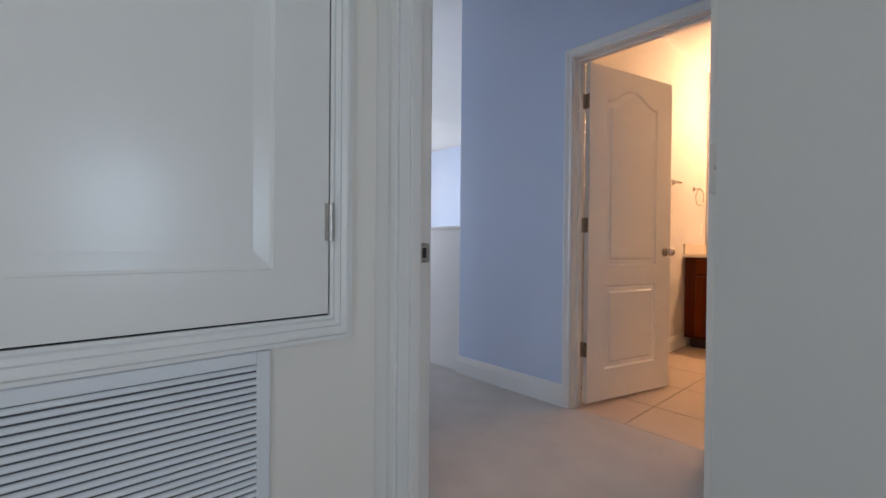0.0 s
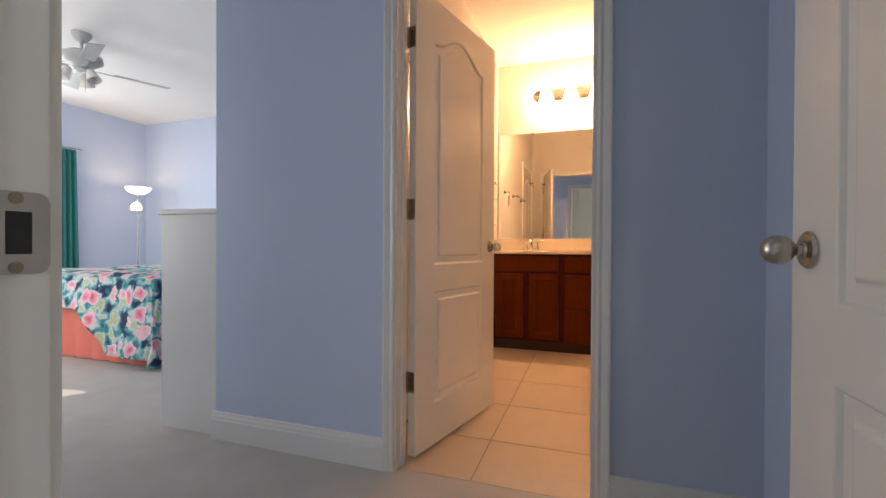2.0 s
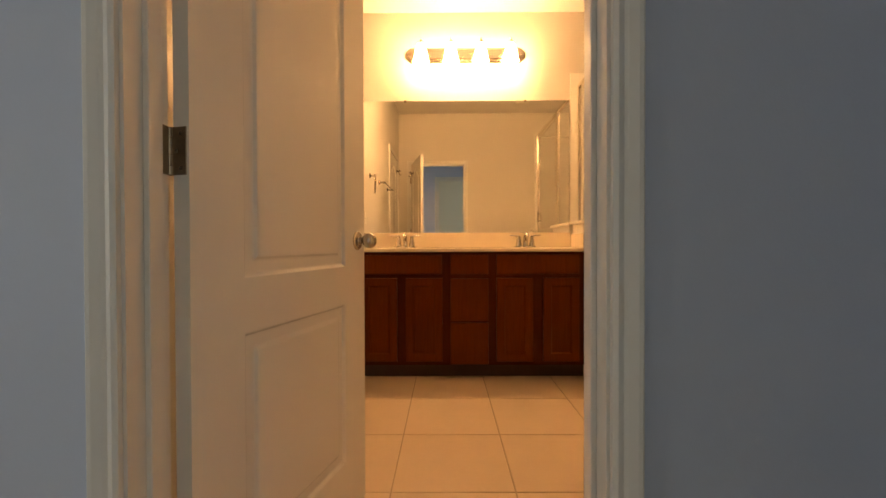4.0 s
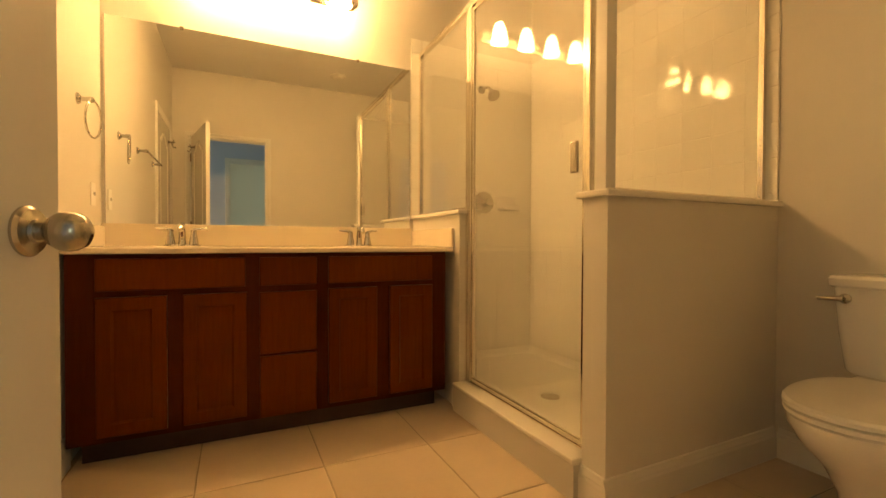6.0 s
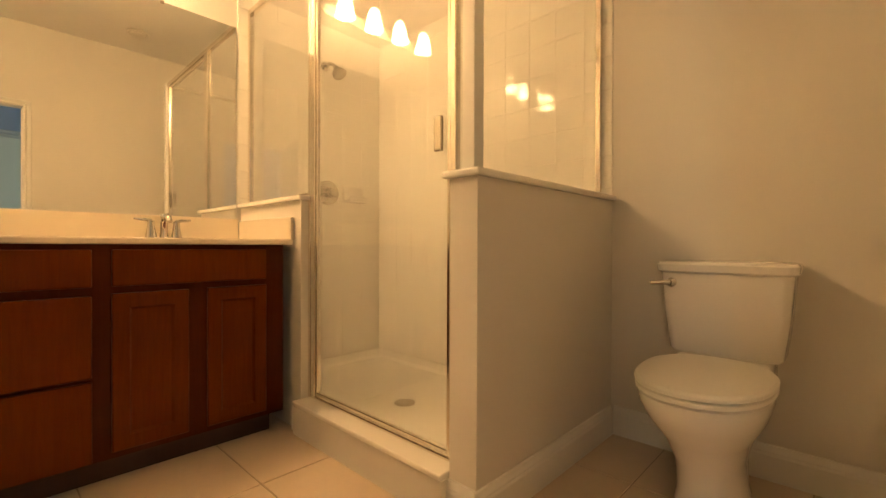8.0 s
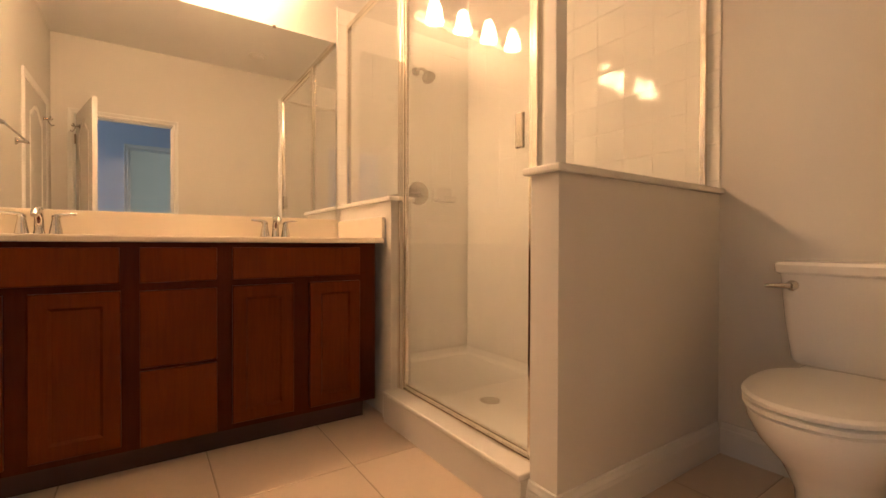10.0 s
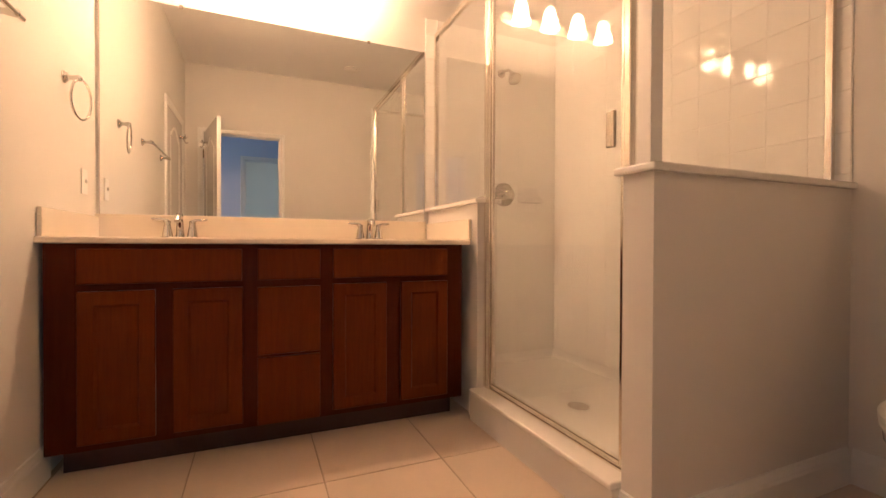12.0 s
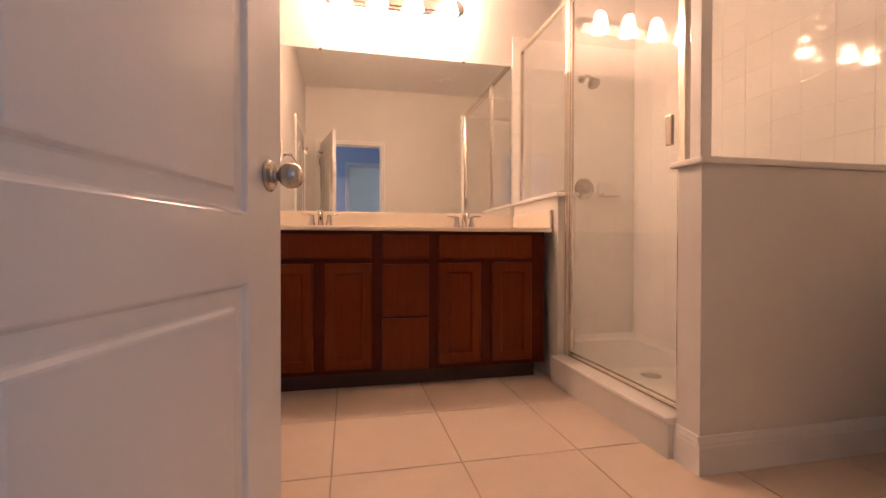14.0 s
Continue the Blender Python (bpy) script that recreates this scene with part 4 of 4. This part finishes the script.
pane("pane", sdoor, 1.327, 2.156, -0.003, 0.003, 0.190, GT - 0.030)
bar_box(sdoor, 1.314, 1.328, -0.009, 0.009, 0.176, GT - 0.012)
bar_box(sdoor, 2.155, 2.169, -0.009, 0.009, 0.176, GT - 0.012)
bar_box(sdoor, 1.3285, 2.1545, -0.009, 0.009, 0.176, 0.192)
bar_box(sdoor, 1.3285, 2.1545, -0.009, 0.009, GT - 0.032, GT - 0.012)
part("pull", B(1.343, 1.377, 0.0095, 0.026, 1.205, 1.325, bevel=0.004), NICKEL, sdoor, "brushed pull plate")

shead = thing("shower_fixture", "chrome shower head on a bent arm", "shower head", Matrix.Translation((MIRROR_WALL - 0.012, -2.192, 2.085)))
bm = bmesh.new()
lathe(bm, [(0.030, 0.0), (0.030, 0.004), (0.020, 0.010), (0.011, 0.012)], Matrix.Rotation(radians(-90), 4, "Y"), 22)
part("flange", bm, NICKEL, shead, smooth=True)
part("arm", tube(bmesh.new(), [(-0.008, 0, 0), (-0.06, 0, 0.002), (-0.10, 0, -0.012), (-0.135, 0, -0.045)], 0.0105, 14), NICKEL, shead, smooth=True)
bm = bmesh.new()
lathe(bm, [(0.012, 0.0), (0.016, 0.012), (0.014, 0.022), (0.024, 0.04), (0.043, 0.062), (0.046, 0.074), (0.040, 0.078), (0.0, 0.078)],
      Matrix.Translation((-0.130, 0, -0.038)) @ Matrix.Rotation(radians(-142), 4, "Y"), 24)
part("head", bm, NICKEL, shead, smooth=True)
valve = thing("shower_valve", "chrome shower valve with a round plate and lever", "shower valve", Matrix.Translation((MIRROR_WALL - 0.012, -2.217, 1.240)))
bm = bmesh.new()
lathe(bm, [(0.083, 0.0), (0.083, 0.005), (0.074, 0.011), (0.040, 0.015), (0.034, 0.020)], Matrix.Rotation(radians(-90), 4, "Y"), 32)
part("plate", bm, NICKEL, valve, smooth=True)
bm = bmesh.new()
lathe(bm, [(0.034, 0.018), (0.033, 0.035), (0.028, 0.060), (0.022, 0.068), (0.0, 0.070)], Matrix.Rotation(radians(-90), 4, "Y"), 24)
tube(bm, [(-0.055, 0, 0), (-0.058, 0.05, -0.004), (-0.060, 0.088, -0.006)], [0.010, 0.008, 0.007], 12)
part("lever", bm, NICKEL, valve, smooth=True)
dish = thing("soap_dish", "white ceramic soap dish on the shower tiles", "soap dish", Matrix.Translation((MIRROR_WALL - 0.012, -2.418, 1.238)))
bm = bmesh.new()
box(bm, -0.012, -0.001, -0.080, 0.080, -0.055, 0.055, bevel=0.004)
box(bm, -0.075, -0.010, -0.078, 0.078, -0.052, -0.034, bevel=0.007)
box(bm, -0.075, -0.063, -0.078, 0.078, -0.040, -0.014, bevel=0.005)
part("dish", bm, PORCELAIN, dish, smooth=True)


# ---- toilet ----
toilet = thing("toilet", "white porcelain two-piece toilet with its lid closed", "toilet", Matrix.Translation((0.680, BACK + 0.003, 0)))


def oval(cx, cy, rx, ry_front, ry_back, z, n=36, power=2.3):
    pts = []
    for i in range(n):
        a = 2 * math.pi * i / n
        c, s = math.cos(a), math.sin(a)
        k = 2.0 / power
        x = rx * math.copysign(abs(c) ** k, c)
        y = (ry_front if s > 0 else ry_back) * math.copysign(abs(s) ** k, s)
        pts.append((cx + x, cy + y, z))
    return pts


bm = bmesh.new()


def rect_ring(hx, y0, y1, z, r=0.03, n=5):
    pts = []
    for cx, cy, a0 in ((hx - r, y1 - r, 0), (-hx + r, y1 - r, 90), (-hx + r, y0 + r, 180), (hx - r, y0 + r, 270)):
        for i in range(n + 1):
            a = radians(a0 + 90 * i / n)
            pts.append((cx + r * math.cos(a), cy + r * math.sin(a), z))
    return pts


loft(bm, [rect_ring(0.172, 0.012, 0.178, 0.478), rect_ring(0.180, 0.006, 0.186, 0.490), rect_ring(0.196, 0.003, 0.196, 0.62), rect_ring(0.208, 0.002, 0.203, 0.782)])
part("tank", bm, PORCELAIN, toilet, smooth=True)
bm = bmesh.new()
loft(bm, [rect_ring(0.210, 0.000, 0.208, 0.7825), rect_ring(0.220, -0.004, 0.216, 0.790), rect_ring(0.222, -0.005, 0.218, 0.815), rect_ring(0.216, -0.001, 0.212, 0.825), rect_ring(0.19, 0.02, 0.19, 0.829)])
part("tank_lid", bm, PORCELAIN, toilet, smooth=True)
bm = bmesh.new()
lathe(bm, [(0.018, 0), (0.018, 0.006), (0.012, 0.012), (0.008, 0.016)], Matrix.Translation((0.165, 0.202, 0.745)) @ Matrix.Rotation(radians(-90), 4, "X"), 18)
tube(bm, [(0.165, 0.220, 0.745), (0.195, 0.228, 0.744), (0.235, 0.230, 0.741)], [0.010, 0.009, 0.007], 12)
part("flush_lever", bm, CHROME, toilet, "chrome flush lever", True)
bm = bmesh.new()
rings = [oval(0, 0.30, 0.105, 0.22, 0.20, 0.0), oval(0, 0.30, 0.106, 0.22, 0.20, 0.03), oval(0, 0.31, 0.098, 0.19, 0.20, 0.08), oval(0, 0.33, 0.100, 0.19, 0.21, 0.18), oval(0, 0.36, 0.125, 0.22, 0.235, 0.268),
         oval(0, 0.40, 0.165, 0.265, 0.24, 0.346), oval(0, 0.42, 0.183, 0.285, 0.25, 0.406), oval(0, 0.42, 0.186, 0.288, 0.25, 0.430), oval(0, 0.42, 0.178, 0.280, 0.245, 0.437)]
loft(bm, rings)
part("bowl", bm, PORCELAIN, toilet, smooth=True)
bm = bmesh.new()
box(bm, -0.15, 0.15, 0.015, 0.22, 0.38, 0.478, bevel=0.02, seg=3)
part("tank_shelf", bm, PORCELAIN, toilet, smooth=True)
bm = bmesh.new()
loft(bm, [oval(0, 0.42, 0.180, 0.287, 0.215, 0.4375), oval(0, 0.42, 0.190, 0.296, 0.22, 0.442), oval(0, 0.42, 0.190, 0.296, 0.22, 0.452), oval(0, 0.42, 0.184, 0.290, 0.215, 0.456)])
part("seat", bm, PLASTIC, toilet, "white plastic seat", True)
bm = bmesh.new()
loft(bm, [oval(0, 0.42, 0.184, 0.290, 0.218, 0.4585), oval(0, 0.42, 0.192, 0.298, 0.222, 0.462), oval(0, 0.42, 0.192, 0.298, 0.222, 0.472), oval(0, 0.42, 0.185, 0.290, 0.215, 0.480), oval(0, 0.42, 0.150, 0.25, 0.18, 0.485), oval(0, 0.42, 0.05, 0.08, 0.06, 0.488)])
part("lid", bm, PLASTIC, toilet, "white plastic lid, closed", True)
for x in (-0.075, 0.075):
    part("hinge_cap", B(x - 0.022, x + 0.022, 0.190, 0.225, 0.4375, 0.470, bevel=0.008), PLASTIC, toilet)
for x in (-0.112, 0.112):
    bm = bmesh.new()
    lathe(bm, [(0.014, 0), (0.014, 0.008), (0.008, 0.018), (0, 0.020)], Matrix.Translation((x, 0.24, 0.0)), 14)
    part("bolt_cap", bm, PLASTIC, toilet, smooth=True)

# ---- bedroom ----
bed = thing("bed", "bed with a floral quilt and a coral pleated skirt", "bed", Matrix.Translation((0.80, 2.36, 0)))
BL, BW = 2.0, 1.9        # along x, along y


def cloth_ring(dx, z, wave, amp, n=160):
    """A ring round the bed at the outward offset dx, rippled."""
    pts = []
    per = 2 * (BL + BW)
    for i in range(n):
        s = per * i / n
        if s < BL:
            p, o = Vector((s, 0, 0)), Vector((0, -1, 0))
        elif s < BL + BW:
            p, o = Vector((BL, s - BL, 0)), Vector((1, 0, 0))
        elif s < 2 * BL + BW:
            p, o = Vector((BL - (s - BL - BW), BW, 0)), Vector((0, 1, 0))
        else:
            p, o = Vector((0, BW - (s - 2 * BL - BW), 0)), Vector((-1, 0, 0))
        w = amp * (math.sin(s * wave) + 0.4 * math.sin(s * wave * 2.3 + 1))
        pts.append(p + o * (dx + w) + Vector((0, 0, z)))
    return pts


bm = bmesh.new()
loft(bm, [cloth_ring(0.02, 0.01, 30, 0.014), cloth_ring(0.005, 0.25, 30, 0.010), cloth_ring(-0.005, 0.40, 30, 0.003)], False, False)
part("bed_skirt", bm, CORAL, bed, "pleated coral skirt", True)
part("mattress", B(0.0, BL, 0.0, BW, 0.38, 0.66, bevel=0.05, seg=3), SHEET, bed, "mattress in a pale mint sheet", True)
quilt = thing("quilt", "floral quilt in teal, pink and navy hanging over the bed", "quilt", Matrix.Translation((0.80, 2.36, 0)))
bm = bmesh.new()
NU, NV = 56, 56
grid = []
for i in range(NU + 1):
    row = []
    for j in range(NV + 1):
        u, v = -0.62 + (BL + 0.6) * i / NU, -0.66 + (BW + 1.1) * j / NV
        hang_u, hang_v = max(0.0, -u), max(0.0, -v, v - BW)
        x, y = max(u, -0.02), min(max(v, -0.02), BW + 0.02)
        drop = math.hypot(hang_u, hang_v) if hang_u and hang_v else hang_u + hang_v
        if hang_u:
            x -= 0.035 + 0.10 * hang_u + 0.018 * math.sin(v * 13)
        if hang_v:
            y += (-1 if v < 0 else 1) * (0.035 + 0.10 * hang_v + 0.018 * math.sin(u * 13))
        limit = 0.62 if v < 0.45 else 0.27 + 0.25 * max(0.0, (0.75 - v) / 0.3 if v < 0.75 else 0)
        if hang_u and not hang_v:
            drop = drop / 0.62 * limit
        z = 0.70 - min(drop, 0.665) + 0.014 * math.sin(u * 7 + v * 3) * (0 if drop else 1) + 0.02 * noise.noise((u * 3, v * 3, 0))
        row.append(bm.verts.new((x, y, max(z, 0.02))))
    grid.append(row)
for i in range(NU):
    for j in range(NV):
        bm.faces.new((grid[i][j], grid[i + 1][j], grid[i + 1][j + 1], grid[i][j + 1]))
q = part("cover", bm, FLORAL, quilt, "floral printed cotton", True)
so = q.modifiers.new("thickness", "SOLIDIFY")
so.thickness = 0.012

curtain = thing("curtain", "teal floor-length curtain beside the bedroom window", "curtain", Matrix.Translation((2.20, BED_Y - 0.06, 0)))
bm = bmesh.new()
NX = 60
lo, hi = [], []
for side in (0, 1):
    for i in range(NX + 1):
        u = i / NX
        y = 0.022 * math.sin(u * 2 * math.pi * 6) + (0.004 if side else -0.004)
        lo.append((-0.26 + 0.46 * u, y * 1.3, 0.02)) if side == 0 else None
        hi.append((-0.22 + 0.38 * u, y, 2.24)) if side == 0 else None
va = [bm.verts.new(p) for p in lo]
vb = [bm.verts.new(p) for p in hi]
for i in range(NX):
    bm.faces.new((va[i], va[i + 1], vb[i + 1], vb[i]))
cl = part("cloth", bm, TEAL, curtain, smooth=True)
cl.modifiers.new("thickness", "SOLIDIFY").thickness = 0.006
part("rod", cyl(bmesh.new(), (-1.75, 0, 2.26), (0.24, 0, 2.26), 0.011, n=14), NICKEL, curtain)

lampstand = thing("floor_lamp", "torchiere floor lamp with lit bowl and reading shade", "floor lamp", Matrix.Translation((2.95, 5.50, 0)))
bm = bmesh.new()
lathe(bm, [(0.14, 0.0), (0.14, 0.015), (0.03, 0.035), (0.014, 0.05)], None, 28)
part("base", bm, PLASTIC, lampstand, smooth=True)
part("pole", cyl(bmesh.new(), (0, 0, 0.04), (0, 0, 1.70), 0.010, n=14), NICKEL, lampstand, smooth=True)
bm = bmesh.new()
lathe(bm, [(0.03, 1.69), (0.09, 1.705), (0.145, 1.745), (0.165, 1.79), (0.158, 1.79), (0.138, 1.75), (0.085, 1.713), (0.02, 1.70)], None, 32, False, False)
part("shade", bm, LAMP_SHADE, lampstand, "lit frosted glass bowl", True)
bm = bmesh.new()
lathe(bm, [(0.010, 1.715), (0.030, 1.735), (0.030, 1.755), (0.010, 1.775)], None, 16)
part("bulb", bm, LAMP_BULB, lampstand, "lit bulb", True)
part("arm", tube(bmesh.new(), [(0, 0, 1.58), (-0.03, -0.02, 1.60), (-0.06, -0.04, 1.565)], 0.006, 10), PLASTIC, lampstand, smooth=True)
bm = bmesh.new()
lathe(bm, [(0.02, 1.565), (0.05, 1.545), (0.072, 1.50), (0.070, 1.455), (0.064, 1.455), (0.064, 1.50), (0.044, 1.54), (0.015, 1.555)], Matrix.Translation((-0.06, -0.04, 0)), 24, False, False)
part("reading_shade", bm, LAMP_SHADE, lampstand, "lit small glass shade", True)

fan = thing("ceiling_fan", "grey ceiling fan with a light kit, at rest", "ceiling fan", Matrix.Translation((1.02, 3.57, CEIL)))
bm = bmesh.new()
lathe(bm, [(0.075, -0.001), (0.072, -0.03), (0.04, -0.075), (0.016, -0.085)], None, 26)
part("canopy", bm, FAN, fan, smooth=True)
part("rod", cyl(bmesh.new(), (0, 0, -0.07), (0, 0, -0.17), 0.013, n=14), FAN, fan, smooth=True)
bm = bmesh.new()
lathe(bm, [(0.02, -0.15), (0.10, -0.17), (0.155, -0.205), (0.16, -0.25), (0.11, -0.285), (0.06, -0.295), (0.055, -0.33), (0.0, -0.335)], None, 32)
part("motor", bm, FAN, fan, smooth=True)
for k in range(4):
    a = radians(-24 + 90 * k)
    bm = bmesh.new()
    box(bm, 0.24, 0.70, -0.062, 0.062, -0.006, 0.0, bevel=0.002, seg=1)
    o = part("blade", bm, FAN, fan)
    o.matrix_basis = Matrix.Translation((0, 0, -0.310)) @ Matrix.Rotation(a, 4, "Z") @ Matrix.Rotation(radians(11), 4, "X")
    bm = bmesh.new()
    box(bm, 0.09, 0.27, -0.020, 0.020, -0.011, -0.0065, bevel=0.001, seg=1)
    part("blade_iron", bm, FAN, o)
for k in range(3):
    a = radians(40 + 120 * k)
    bm = bmesh.new()
    lathe(bm, [(0.022, 0.0), (0.032, -0.02), (0.052, -0.085), (0.060, -0.115), (0.055, -0.115), (0.047, -0.083), (0.02, -0.01)], Matrix.Translation((0.085 * math.cos(a), 0.085 * math.sin(a), -0.335)) @ Matrix.Rotation(a, 4, "Z") @ Matrix.Rotation(radians(-28), 4, "Y"), 20, True, False)
    part("glass_shade", bm, PLASTIC, fan, "unlit white glass shade", True)
part("pull_chain", tube(bmesh.new(), [(0.03, 0, -0.33), (0.03, 0, -0.52)], 0.002, 6), NICKEL, fan)


# windows behind the daylight
def window(name, x0, x1, y, z0, z1, m=None):
    w = thing(name, "white framed window with clear panes", "window", m, kind="structure")
    bm = bmesh.new()
    t = 0.05
    for q in ((x0, x0 + t, z0, z1), (x1 - t, x1, z0, z1), (x0 + t, x1 - t, z0, z0 + t), (x0 + t, x1 - t, z1 - t, z1), (x0 + t, x1 - t, (z0 + z1) / 2 - 0.02, (z0 + z1) / 2 + 0.02)):
        box(bm, q[0], q[1], y + 0.04, y + 0.09, q[2], q[3])
    part("window_frame", bm, TRIM, w)
    for a, b in ((z0 + t, (z0 + z1) / 2 - 0.02), ((z0 + z1) / 2 + 0.02, z1 - t)):
        o = part("pane", B(x0 + t, x1 - t, y + 0.06, y + 0.066, a, b), PANE, w)
        o.visible_shadow = False
    return w


window("window_1", 0.6, 2.1, BED_Y, 0.7, 2.2)
window("window_2", -0.8, 0.8, 0, 0.7, 2.2, pose(HX1, 3.9, 0, 0, 0, 90))
# unseen window, added only to house the west fill lamp
window("window_4", -0.55, 0.55, 0, 0.85, 2.15, pose(-4.6, -2.2, 0, 0, 0, 90))
window("window_3", -0.32, 0.32, 0, 0.80, 1.84, pose(-1.90, -4.2, 0, 0, 0, 180))


# ---- tiles: pieces of the setting ----
def tile_mesh(name, w, h, t, bev, mat):
    """A flat tile, w by h in x and y, its face at z = t."""
    bm = bmesh.new()
    loft(bm, [[(-w / 2, -h / 2, 0), (w / 2, -h / 2, 0), (w / 2, h / 2, 0), (-w / 2, h / 2, 0)],
              [(-w / 2, -h / 2, t - bev), (w / 2, -h / 2, t - bev), (w / 2, h / 2, t - bev), (-w / 2, h / 2, t - bev)],
              [(-w / 2 + bev, -h / 2 + bev, t), (w / 2 - bev, -h / 2 + bev, t), (w / 2 - bev, h / 2 - bev, t), (-w / 2 + bev, h / 2 - bev, t)]], cap0=False)
    finish(bm)
    me = bpy.data.meshes.new(name)
    bm.to_mesh(me)
    bm.free()
    me.materials.append(mat)
    return me


TX, TY, GAP = 0.497, 0.4735, 0.006
xs = [1.420 + TX * k for k in range(-3, 4)]
ys = [-0.847 + TY * k for k in range(-4, 4)]
cache = {}
for i in range(len(xs) - 1):
    for j in range(len(ys) - 1):
        a0, a1 = max(xs[i] + GAP / 2, 0.034), min(xs[i + 1] - GAP / 2, MIRROR_WALL)
        b0, b1 = max(ys[j] + GAP / 2, BACK), min(ys[j + 1] - GAP / 2, LEFT)
        if a1 - a0 < 0.03 or b1 - b0 < 0.03:
            continue
        if a0 < 0.1:
            b0, b1 = max(b0, BACK), min(b1, LEFT)
        key = (round(a1 - a0, 4), round(b1 - b0, 4))
        if key not in cache:
            cache[key] = tile_mesh("tile", key[0], key[1], 0.0032, 0.0012, TILE)
        o = new("tile", cache[key])
        o.parent = floor
        o.location = ((a0 + a1) / 2, (b0 + b1) / 2, -0.0032)

# shower walls: pale grout bed, then 6-inch white tiles
P6, G6 = 0.1575, 0.0022
TOPZ = 2.36
bed_x = structure("shower_wall_valve", B(MIRROR_WALL - 0.006, MIRROR_WALL - 0.0005, BACK, PONY + 0.022, CAP_Z + 0.0005, TOPZ), SHOWER_GROUT, "white tiled shower wall with the valve", "tiled wall")
bed_y = structure("shower_wall_back", B(1.163, MIRROR_WALL - 0.0065, BACK + 0.0005, BACK + 0.006, CAP_Z, TOPZ), SHOWER_GROUT, "white tiled back wall of the shower", "tiled wall")
low_x = structure("shower_wall_valve_lower", B(MIRROR_WALL - 0.006, MIRROR_WALL - 0.0005, BACK, PONY - 0.1155, 0.1, CAP_Z - 0.0005), SHOWER_GROUT, "white tiled lower shower wall", "tiled wall")
low_y = structure("shower_wall_back_lower", B(END_X + 0.0005, MIRROR_WALL - 0.0065, BACK + 0.0005, BACK + 0.006, 0.1, CAP_Z - 0.0005), SHOWER_GROUT, "white tiled lower back shower wall", "tiled wall")
six = {}


def wall_tiles(parent, u0, u1, z0, z1, ustart, zstart, put):
    nu, nz = int((u1 - u0) / P6) + 3, int((z1 - z0) / P6) + 3
    for i in range(-1, nu):
        for k in range(-1, nz):
            a, b = max(ustart + i * P6 + G6 / 2, u0), min(ustart + (i + 1) * P6 - G6 / 2, u1)
            c, d = max(zstart + k * P6 + G6 / 2, z0), min(zstart + (k + 1) * P6 - G6 / 2, z1)
            if b - a < 0.02 or d - c < 0.02:
                continue
            key = (round(b - a, 4), round(d - c, 4))
            if key not in six:
                six[key] = tile_mesh("tile", key[0], key[1], 0.0025, 0.0018, SHOWER_TILE)
            o = new("tile", six[key])
            o.parent = parent
            o.matrix_basis = put((a + b) / 2, (c + d) / 2)


on_x = lambda u, z: Matrix.Translation((MIRROR_WALL - 0.0055, u, z)) @ Matrix(((0, 0, -1, 0), (-1, 0, 0, 0), (0, 1, 0, 0), (0, 0, 0, 1)))
on_y = lambda u, z: Matrix.Translation((u, BACK + 0.0055, z)) @ Matrix(((-1, 0, 0, 0), (0, 0, 1, 0), (0, 1, 0, 0), (0, 0, 0, 1)))
Z6 = 1.631 - 4 * P6
wall_tiles(bed_x, BACK + 0.013, PONY + 0.020, CAP_Z + 0.001, TOPZ, BACK + 0.013, Z6, on_x)
wall_tiles(low_x, BACK + 0.013, PONY - 0.117, 0.121, CAP_Z - 0.002, BACK + 0.013, 0.121 - 0.001, on_x)
wall_tiles(bed_y, 1.165, MIRROR_WALL - 0.014, CAP_Z + 0.001, TOPZ, 1.616 - 3 * P6, Z6, on_y)
wall_tiles(low_y, END_X + 0.002, MIRROR_WALL - 0.014, 0.121, CAP_Z - 0.002, 1.616 - 3 * P6, 0.121 - 0.001, on_y)
